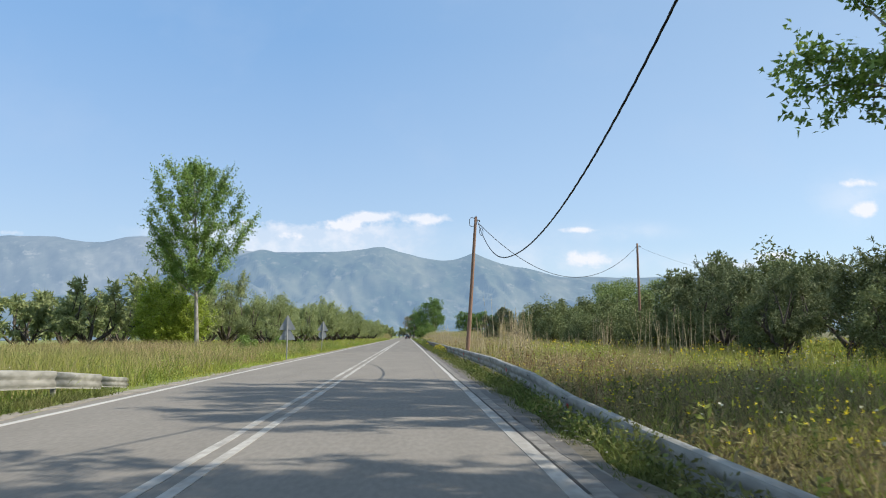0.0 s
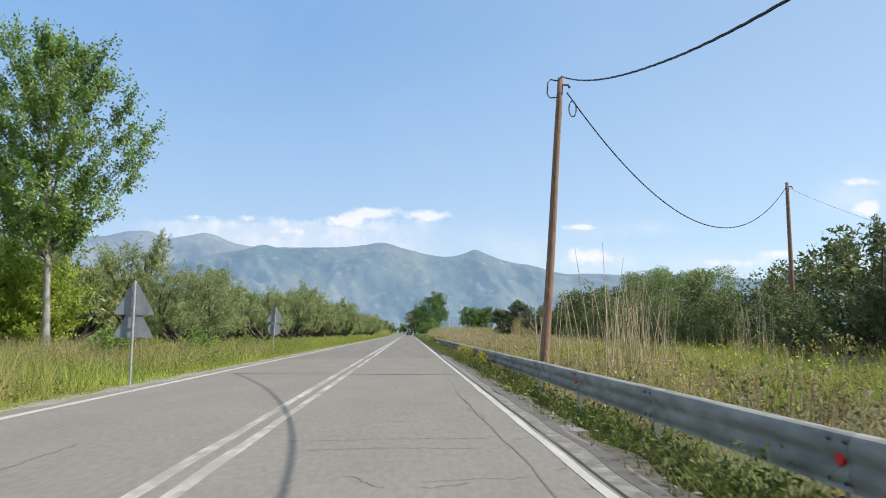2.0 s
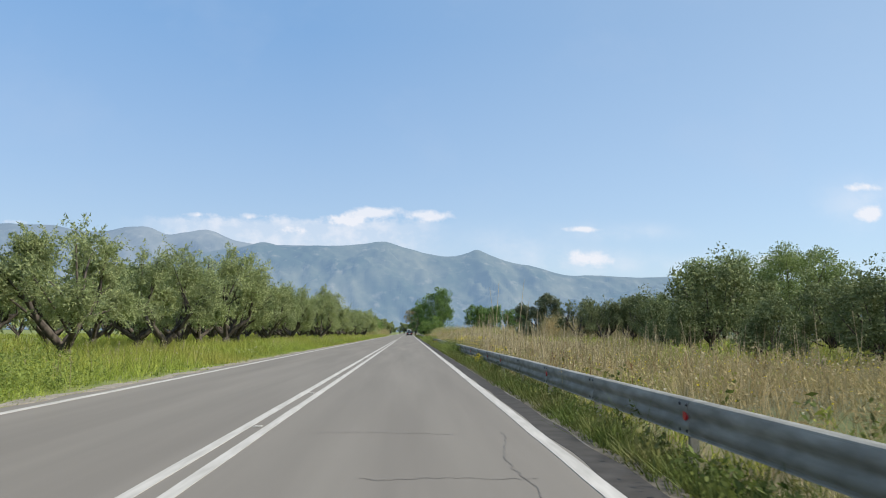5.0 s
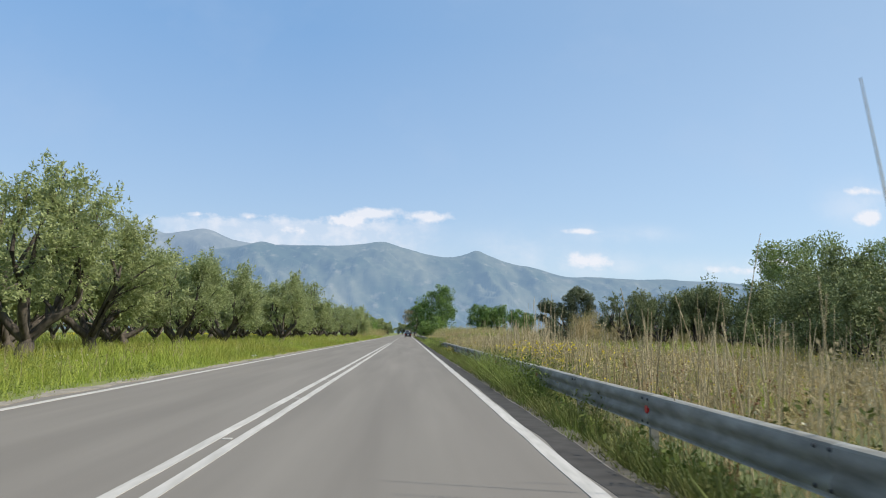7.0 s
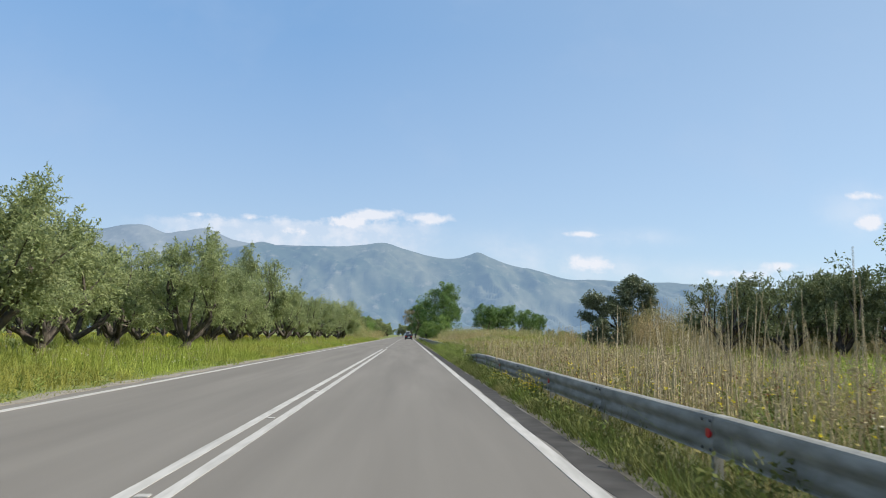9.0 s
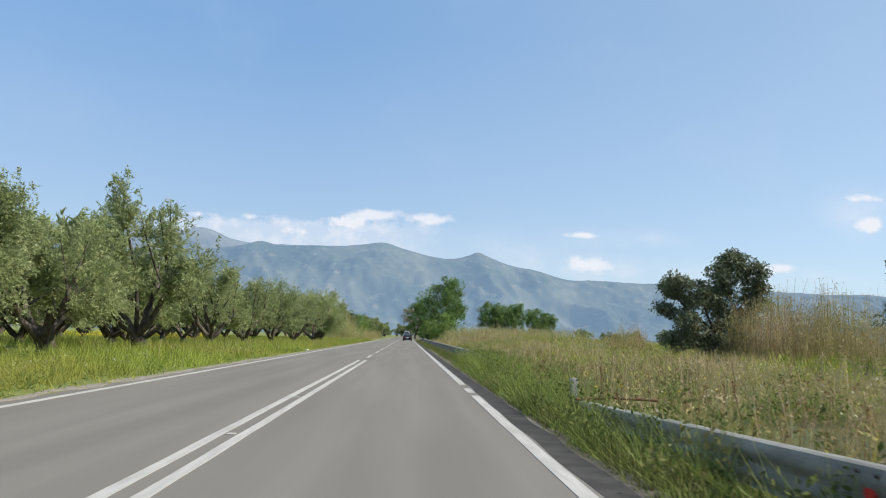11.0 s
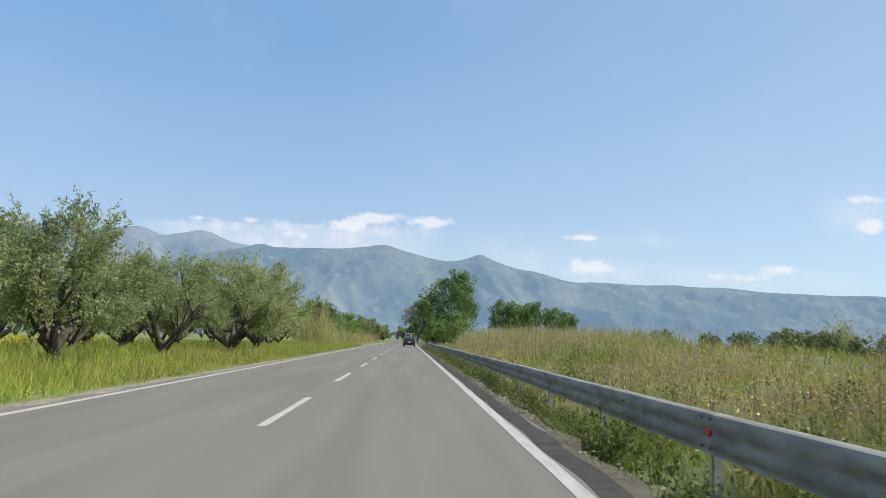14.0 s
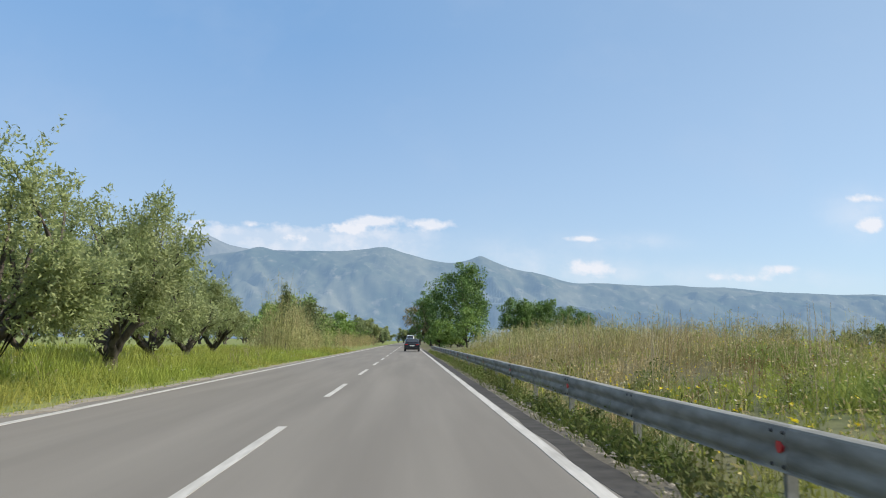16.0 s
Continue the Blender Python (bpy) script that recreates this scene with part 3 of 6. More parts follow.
def range_mesh(name, dist, depth, crest, seed, u0=-0.95, u1=0.95, nu=640, nr=80):
    """A mountain range as a relief: foot nearest, crest at the back, with spurs and gullies."""
    u = np.linspace(u0, u1, nu)
    r = np.linspace(0, 1, nr)
    U, Rr = np.meshgrid(u, r, indexing="ij")
    y = 106 + dist - depth * (1 - Rr)
    x = U * (dist) * (1 - 0.25 * (1 - Rr))
    spur = np.array([[1 - 2.2 * abs(noise.fractal(Vector((a * 12 + b * 1.6, b * 1.9, seed + 3)), 0.9, 2.0, 5)) for b in r] for a in u])
    nz = np.array([[noise.fractal(Vector((a * 6, b * 2.2 + 4, seed)), 0.8, 2.1, 6) for b in r] for a in u])
    rough = np.array([[noise.fractal(Vector((a * 55, b * 10, seed + 7)), 0.75, 2.1, 6) for b in r] for a in u])
    shape = smoothstep(-0.05, 1.0, Rr + 0.10 * nz * (1 - Rr)) * 0.9 + 0.1 * Rr
    z = crest(U) * dist * np.clip(shape, 0, 1) + dist * (0.006 * nz + 0.016 * (spur - 0.45) * (0.75 + 1.2 * nz) + 0.0030 * rough) * Rr * (1.02 - Rr) * 3.3
    z = np.where(Rr >= 0.999, crest(U) * dist + dist * 0.0006 * rough, np.minimum(z, crest(U) * dist * (0.55 + 0.45 * Rr)))
    v = np.stack([x, y, z], -1).reshape(-1, 3)
    back = np.stack([x[:, -1], y[:, -1] + 30, np.full(nu, -60.0)], 1)
    i, j = np.meshgrid(np.arange(nu - 1), np.arange(nr - 1), indexing="ij")
    k = (i * nr + j).ravel()
    f = np.stack([k, k + nr, k + nr + 1, k + 1], 1)
    b0 = nu * nr
    i = np.arange(nu - 1)
    f2 = np.stack([i * nr + nr - 1, (i + 1) * nr + nr - 1, b0 + i + 1, b0 + i], 1)
    return mesh_from(name, np.concatenate([v, back]), np.concatenate([f, f2]), smooth=True)


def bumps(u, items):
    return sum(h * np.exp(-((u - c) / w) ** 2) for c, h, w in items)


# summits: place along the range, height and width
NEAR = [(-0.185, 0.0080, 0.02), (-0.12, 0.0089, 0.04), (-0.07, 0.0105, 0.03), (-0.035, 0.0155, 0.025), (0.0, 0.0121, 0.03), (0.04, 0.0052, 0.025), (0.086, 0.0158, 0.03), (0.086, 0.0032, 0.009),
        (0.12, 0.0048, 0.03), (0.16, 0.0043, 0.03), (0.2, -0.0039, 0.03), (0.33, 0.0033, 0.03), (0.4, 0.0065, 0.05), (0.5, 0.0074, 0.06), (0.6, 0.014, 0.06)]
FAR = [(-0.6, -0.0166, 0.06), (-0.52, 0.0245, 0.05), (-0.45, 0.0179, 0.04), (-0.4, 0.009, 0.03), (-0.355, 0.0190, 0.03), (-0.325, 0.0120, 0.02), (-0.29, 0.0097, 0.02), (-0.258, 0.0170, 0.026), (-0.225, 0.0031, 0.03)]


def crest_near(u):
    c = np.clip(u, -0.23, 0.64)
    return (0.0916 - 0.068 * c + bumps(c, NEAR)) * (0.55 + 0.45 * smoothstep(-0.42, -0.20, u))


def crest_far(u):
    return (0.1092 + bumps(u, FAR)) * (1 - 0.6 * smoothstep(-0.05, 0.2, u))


def hill_mat(name, scrub, grassy, rock, haze, strength):
    """Scrub, pale grass and bare rock in patches of two sizes, with blue haze added as glow."""
    m = bpy.data.materials.new(name)
    m.use_nodes = True
    t = m.node_tree
    bs = t.nodes["Principled BSDF"]
    bs.inputs["Roughness"].default_value, bs.inputs["Specular IOR Level"].default_value = 0.95, 0.0
    tc = t.nodes.new("ShaderNodeTexCoord")
    mp = t.nodes.new("ShaderNodeMapping")
    mp.inputs["Scale"].default_value = (1.0, 0.25, 1.3)
    t.links.new(tc.outputs["Object"], mp.inputs[0])

    def patches(scale, detail, a, b):
        n = t.nodes.new("ShaderNodeTexNoise")
        n.inputs["Scale"].default_value, n.inputs["Detail"].default_value, n.inputs["Roughness"].default_value = scale, detail, 0.68
        t.links.new(mp.outputs[0], n.inputs["Vector"])
        r = t.nodes.new("ShaderNodeMapRange")
        r.inputs[1].default_value, r.inputs[2].default_value = a, b
        t.links.new(n.outputs["Fac"], r.inputs[0])
        return r.outputs[0]

    def blend(f, a, b):
        n = t.nodes.new("ShaderNodeMixRGB")
        t.links.new(f, n.inputs[0])
        for i, c in ((1, a), (2, b)):
            if isinstance(c, tuple):
                n.inputs[i].default_value = (*c, 1)
            else:
                t.links.new(c, n.inputs[i])
        return n.outputs[0]

    col = blend(patches(0.0030, 9, 0.40, 0.66), scrub, grassy)
    col = blend(patches(0.018, 9, 0.56, 0.76), col, rock)
    t.links.new(col, bs.inputs["Base Color"])
    # haze of the distant air, put in as an even blue emission
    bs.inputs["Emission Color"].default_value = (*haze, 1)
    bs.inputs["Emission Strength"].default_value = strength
    return m


M_MOUNT = hill_mat("scrub and rock with haze glow", (0.026, 0.036, 0.024), (0.085, 0.085, 0.058), (0.14, 0.127, 0.10), (0.192, 0.298, 0.445), 0.60)
M_MOUNTF = hill_mat("distant rock with haze glow", (0.025, 0.032, 0.025), (0.085, 0.085, 0.07), (0.14, 0.13, 0.11), (0.27, 0.38, 0.54), 0.55)
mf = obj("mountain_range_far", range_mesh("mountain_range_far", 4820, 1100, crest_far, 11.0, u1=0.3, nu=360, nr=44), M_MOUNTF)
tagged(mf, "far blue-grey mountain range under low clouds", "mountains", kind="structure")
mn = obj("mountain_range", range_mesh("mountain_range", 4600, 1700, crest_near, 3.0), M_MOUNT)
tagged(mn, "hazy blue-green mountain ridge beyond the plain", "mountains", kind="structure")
# ------------------------------------------------------------------ poles and cables


def catenary(a, b, sag, n=40):
    s = np.linspace(0, 1, n)[:, None]
    p = np.asarray(a) * (1 - s) + np.asarray(b) * s
    p[:, 2] -= (4 * s[:, 0] * (1 - s[:, 0])) * sag
    return p


def utility_pole(x, y, top, lean_x=0.0, lean_y=0.0, thick=0.115, hooked=True):
    z0 = float(ground_z(x, y)) - 0.3
    root = new("utility_pole")
    root.location = (x, y, 0)
    s = np.linspace(0, 1, 14)
    path = np.stack([lean_x * (s - 1) + 0.02 * np.sin(5 * s), lean_y * (s - 1) + 0.015 * np.sin(4 * s + 1), z0 + (top - z0) * s], 1)
    v, f = tube(path, thick * (1.12 - 0.42 * s), 12)
    cap = np.concatenate([v, [path[-1] + [0, 0, 0.01]]])
    n = len(v)
    tri = [[n - 12 + k, n - 12 + (k + 1) % 12, n] for k in range(12)]
    obj("shaft", mesh_from("shaft", cap, f, tri, smooth=True), M_POLE, root)
    v, f = tube(np.array([(0.0, -0.06, -0.2), (0.16, -0.1, -0.22), (0.2, -0.12, -0.3)]) + [0, 0, top], [0.02, 0.03, 0.035], 8)
    obj("clamp", mesh_from("clamp", v, f), M_IRON, root)
    if not hooked:
        return tagged(root, "straight brown wooden utility pole at the field edge", "utility pole", "utility poles")
    hook = [(-0.03, -0.04, -0.10), (-0.30, -0.04, -0.05), (-0.38, -0.04, -0.14), (-0.40, -0.04, -0.46), (-0.32, -0.04, -0.56), (-0.03, -0.04, -0.54)]
    v, f = tube(np.array(hook) + [0, 0, top], [0.021] * 6, 6)
    obj("bracket", mesh_from("bracket", v, f), M_IRON, root, "bent iron cable bracket")
    s = np.linspace(0, 2 * np.pi, 16)
    v, f = tube(np.stack([0.27 + 0.10 * np.cos(s), 0 * s - 0.1, top - 0.88 + 0.22 * np.sin(s)], 1), [0.018] * 16, 5)
    obj("cable_loop", mesh_from("cable_loop", v, f), M_WIRE, root)
    return tagged(root, "slightly leaning brown wooden utility pole beside guardrail", "utility pole", "utility poles")


P1, P2, P0 = (4.15, 45.2, 8.0), (18.4, 61.6, 8.28), (3.55, -1.0, 9.1)
utility_pole(*P1, lean_x=0.70)
utility_pole(*P2, lean_x=0.05, hooked=False)
utility_pole(*P0)
P3 = (40.0, 66.0, 6.5)
utility_pole(*P3, hooked=False)


def cable(name, path, r, label, twist=True):
    pieces = []
    if twist:
        # two or three insulated conductors wound round one another
        L = np.cumsum(np.r_[0, np.linalg.norm(np.diff(path, axis=0), axis=1)])
        for ph in (0, 2.1, 4.2):
            off = np.stack([np.cos(L * 4 + ph), 0.3 * np.sin(L * 4 + ph), np.sin(L * 4 + ph)], 1) * r * 0.75
            pieces.append(tube(path + off, np.full(len(path), r * 0.8), 5))
        v, f = join(pieces)
    else:
        v, f = tube(path, np.full(len(path), r), 5)
    return tagged(obj(name, mesh_from(name, v, f, smooth=True), M_WIRE), label, "cable")


s = np.linspace(0, 1, 160)
yy = P1[1] + (P0[1] - P1[1]) * s
zz = 4.15 + 0.1265 * (yy - 30) + 0.0091 * (yy - 30) ** 2 - 0.12 * smoothstep(36, 46, yy)
cable("overhead_cable", np.stack([3.65 + 0.5 * np.clip(1 - 2.5 * s, 0, 1) + (P0[0] - 3.65) * s, yy, zz], 1), 0.0145, "thick twisted black overhead cable hung between poles")
cable("overhead_cable", catenary((4.3, 45.2, 7.6), (18.3, 61.6, 8.0), 2.75, 120), 0.019, "thick black overhead cable hung between poles", False)
cable("overhead_cable", catenary((18.5, 61.6, 8.0), (40, 66, 6.2), 1.6, 60), 0.007, "thin black overhead wire", False)

# ------------------------------------------------------------------ road signs seen from behind


def road_sign(x, y, top, lower, label, lean=0.0, turn=0.0):
    z0 = float(ground_z(x, y)) - 0.2
    root = new("road_sign")
    root.matrix_basis = pose(x, y, 0, 0, lean, turn)
    v, f = tube([(0, -0.06, z0), (0, -0.06, top * 0.5), (0, -0.06, top + 0.02)], [0.03, 0.03, 0.03], 10)
    obj("post", mesh_from("post", v, f, smooth=True), M_STEEL, root)

    def plate(name, pts, zc, back=0.0):
        bm = bmesh.new()
        vs = [bm.verts.new((a, back, zc + b)) for a, b in pts]
        face = bm.faces.new(vs)
        r = bmesh.ops.extrude_face_region(bm, geom=[face])
        bmesh.ops.translate(bm, vec=(0, 0.015, 0), verts=[g for g in r["geom"] if isinstance(g, bmesh.types.BMVert)])
        bmesh.ops.recalc_face_normals(bm, faces=bm.faces[:])
        return part(name, bm, M_SIGNBACK, root, "bare grey metal sign back")

    tri = [(-0.43, 0.0), (-0.40, -0.035), (0.40, -0.035), (0.43, 0.0), (0.03, 0.73), (-0.03, 0.73)]
    plate("triangle_plate", tri, top - 0.72)
    if lower == "disc":
        plate("round_plate", [(0.32 * math.cos(a), 0.32 * math.sin(a)) for a in np.arange(0, 2 * math.pi, math.pi / 14)], top - 1.09)
    else:
        plate("triangle_plate", tri, top - 1.24, 0.022)
    for dz in (0.25, 0.6, 1.0, 1.3):
        part("clamp", box(0.12, 0.03, 0.03, (0, -0.022, top - dz), 0.004), M_STEEL, root)
    return tagged(root, label, "road sign", "road signs")


road_sign(-6.3, 42.8, 2.33, "tri", "two stacked triangular road signs on post, seen from behind", 1.0, 8)
road_sign(-6.8, 64.4, 2.42, "disc", "triangular and round road signs on leaning post, from behind", 4.0, 10)

# ------------------------------------------------------------------ trees


def tree_meshes(seed, height, spread, fork, clumps, leaf_n, leaf_l, leaf_w, trunk_r, shape="round", gap=0.0, twin=1, droop=0.2, clump_r=0.26, lobes=None):
    """Trunk with limbs, and a crown of separate leaf clumps, for one tree that stands at its own origin."""
    r = np.random.default_rng(seed)
    tips = []
    for k in range(clumps):
        for _ in range(60):
            p = r.uniform(-1, 1, 3)
            q = np.linalg.norm(p)
            if 0.42 < q < 1.0 and (p[2] > -0.75):
                break
        if shape == "tall":
            taper = 1.0 - 0.55 * max(p[2], 0) ** 1.4
            p = np.array([p[0] * taper, p[1] * taper, p[2]])
        if shape == "olive":
            p = np.array([p[0], p[1], p[2] * (0.85 + 0.35 * r.random())])
            if r.random() < 0.12:
                p[2] = 0.9 + 0.35 * r.random()
        zc = fork + (height - fork) * 0.5
        c = np.array([p[0] * spread, p[1] * spread, zc + p[2] * (height - fork) * 0.5])
        if lobes:
            cx, cy, cz, rx, rz = lobes[k % len(lobes)]
            p = p / max(np.linalg.norm(p), 1.0)
            c = np.array([cx + p[0] * rx, cy + p[1] * rx, cz + p[2] * rz])
        tips.append(c)
    tips = np.array(tips)
    pieces = []
    for w in range(twin):
        off = np.array([0.0, 0.0, 0.0]) if w == 0 else np.append(r.normal(0, trunk_r * 1.3, 2), 0)
        s = np.linspace(0, 1, 8)
        bend = r.normal(0, 0.16, 2)
        path = np.stack([off[0] + bend[0] * fork * s ** 1.5 + 0.05 * np.sin(6 * s + seed), off[1] + bend[1] * fork * s ** 1.5 + 0.05 * np.sin(5 * s), -0.25 + (fork + 0.25) * s], 1)
        pieces.append(tube(path, trunk_r * (1.45 - 0.95 * s ** 0.5 + 0.06 * np.sin(9 * s + seed)), 9))
    end = path[-1]
    if shape == "tall":
        s = np.linspace(0, 1, 10)
        leader = np.stack([end[0] + 0.3 * np.sin(3 * s), end[1] + 0.25 * np.sin(2.5 * s + 1), fork + (height * 0.93 - fork) * s], 1)
        pieces.append(tube(leader, trunk_r * 0.6 * (1.05 - s), 7))
    for c in tips[:: max(1, len(tips) // 13)]:
        s = np.linspace(0, 1, 7)[:, None]
        a = end * 1.0
        if shape == "tall":
            a = leader[int(np.clip((c[2] - fork) / (height - fork) * 6, 0, 8))]
        midp = a * 0.45 + c * 0.55 + np.array([0, 0, -0.18 * np.linalg.norm(c - a)]) + r.normal(0, 0.12, 3)
        path = a * (1 - s) ** 2 + 2 * midp * s * (1 - s) + c * s ** 2
        pieces.append(tube(path, trunk_r * (0.42 - 0.36 * s[:, 0]), 5))
    wv, wf = join(pieces)
    first = np.cumsum([0] + [len(q[0]) for q in pieces])[1:-1]
    tie = np.array([[b, b + 1, 40] for b in first])
    wood = mesh_from("trunk", wv, wf, tie, smooth=True)
    per = leaf_n // clumps
    cs, outs = [], []
    for c in tips:
        rad = spread * clump_r * r.uniform(0.65, 1.35)
        d = unit(r.normal(size=(per, 3)))
        rr = rad * r.uniform(0.25, 1.1, (per, 1)) ** 0.7
        sc = np.array([1.0, 1.0, 0.8])
        cs.append(c + d * rr * sc)
        outs.append(d)
    cs, outs = np.concatenate(cs), np.concatenate(outs)
    v, f = tri_leaves(cs, leaf_l, leaf_w, outs, droop)
    return wood, mesh_from("crown", v, None, f)


def olive_meshes(seed, height, spread, fork, shoots, per, leaf_l, leaf_w, trunk_r, fine=True):
    """A short thick trunk that forks into bent limbs, branches, and leafy shoots that reach out and up."""
    r = np.random.default_rng(seed)
    s = np.linspace(0, 1, 7)
    lean = r.normal(0, 0.14, 2)
    path = np.stack([lean[0] * s + 0.04 * np.sin(6 * s), lean[1] * s, -0.25 + (fork * 0.5 + 0.25) * s], 1)
    pieces = [tube(path, trunk_r * (1.55 - 0.75 * s ** 0.6 + 0.07 * np.sin(9 * s + seed)), 9)]
    end, twigs = path[-1], []
    turn = r.uniform(0, 6)
    for i in range(4):
        a = turn + i * np.pi / 2 + r.uniform(-0.45, 0.45)
        out = np.array([math.cos(a), math.sin(a), 0])
        tip = end + out * spread * r.uniform(0.38, 0.6) + np.array([0, 0, (height - fork) * r.uniform(0.30, 0.5)])
        q = np.linspace(0, 1, 8)[:, None]
        mid = end * 0.5 + tip * 0.5 + out * 0.12 + np.array([0, 0, -0.1]) + r.normal(0, 0.12, 3)
        limb = (end - [0, 0, 0.12]) * (1 - q) ** 2 + 2 * mid * q * (1 - q) + tip * q ** 2 + r.normal(0, 0.055, (8, 3)) * np.minimum(q * 3, 1)
        pieces.append(tube(limb, trunk_r * (0.66 - 0.40 * q[:, 0]) * (1 + 0.14 * np.sin(11 * q[:, 0] + i + seed)), 7) if fine else tube(limb[[0, 2, 5, 7]], trunk_r * np.array([0.72, 0.6, 0.42, 0.3]), 4))
        for j in range(5):
            root = limb[3 + j] if j < 4 else limb[-1]
            aa = a + r.uniform(-1.0, 1.0)
            far_r = spread * r.uniform(0.55, 0.92)
            goal = np.array([math.cos(aa) * far_r, math.sin(aa) * far_r, fork + (height - fork) * r.uniform(0.12, 0.72)])
            if j > 2:
                goal = np.array([math.cos(aa) * far_r * 0.55, math.sin(aa) * far_r * 0.55, fork + (height - fork) * r.uniform(0.68, 0.92)])
            m2 = root * 0.5 + goal * 0.5 + r.normal(0, 0.16, 3) + np.array([0, 0, 0.15])
            br = root * (1 - q) ** 2 + 2 * m2 * q * (1 - q) + goal * q ** 2
            pieces.append(tube(br, trunk_r * (0.27 - 0.22 * q[:, 0]), 5) if fine else tube(br[[0, 3, 7]], trunk_r * np.array([0.27, 0.17, 0.05]), 3))
            twigs.append(br)
    for i in range(1 if seed % 4 == 2 else 0):
        goal = np.array([r.normal(0, spread * 0.28), r.normal(0, spread * 0.28), height * r.uniform(0.88, 0.98)])
        q = np.linspace(0, 1, 8)[:, None]
        br = (end + [0, 0, 0.1]) * (1 - q) + goal * q + np.sin(q * 5) * [[0.1, -0.08, 0]]
        pieces.append(tube(br, trunk_r * (0.40 - 0.35 * q[:, 0]), 5))
        twigs += [br, br]
    wv, wf = join(pieces)
    first = np.cumsum([0] + [len(p[0]) for p in pieces])[1:-1]
    tie = np.array([[b, b + 1, 40] for b in first])
    wood = mesh_from("trunk", wv, wf, tie, smooth=True)
    twigs = np.array(twigs)
    n = shoots
    # leafy heads sit in clumps along the twigs, with gaps between them
    m = 96 if fine else 40
    which = r.integers(0, len(twigs), m)
    t = 7 * (0.30 + 0.70 * r.random(m) ** 0.75)
    k = np.clip(t.astype(int), 0, 6)
    fr = (t - k)[:, None]
    heads = twigs[which, k] * (1 - fr) + twigs[which, k + 1] * fr
    base = heads[r.integers(0, m, n)] + r.normal(0, 1, (n, 3)) * spread * np.array([0.085, 0.085, 0.065])
    radial = unit(base - np.array([0, 0, fork + (height - fork) * 0.3]))
    hang = (r.random(n) < 0.38)[:, None]
    way = unit(radial * 0.7 + np.where(hang, [0, 0, -0.7], [0, 0, 0.36]) + r.normal(0, 0.42, (n, 3)))
    ln = spread * 0.20 * r.uniform(0.45, 1.25, (n, 1)) * np.where(r.random((n, 1)) < 0.07, 1.7, 1.0)
    u = r.random((n, per, 1))
    c = base[:, None] + way[:, None] * ln[:, None] * u + r.normal(0, 0.028 * spread, (n, per, 3)) * (1.15 - 0.7 * u)
    c = c.reshape(-1, 3)
    low = np.repeat(r.uniform(0.65, 1.5, n), per)
    c[:, 2] = np.where(c[:, 2] < low, low + (low - c[:, 2]) * 0.8, c[:, 2])
    d = unit(np.repeat(way, per, 0) * 0.7 + r.normal(0, 0.6, (n * per, 3)))
    sd = unit(np.cross(d, r.normal(size=(n * per, 3))))
    l2 = leaf_l * r.uniform(0.6, 1.3, (n * per, 1))
    w2 = leaf_w * r.uniform(0.7, 1.3, (n * per, 1))
    v = np.stack([c - sd * w2 * 0.5, c + sd * w2 * 0.5, c + d * l2], 1).reshape(-1, 3)
    return wood, mesh_from("crown", v, None, np.arange(len(v)).reshape(-1, 3))


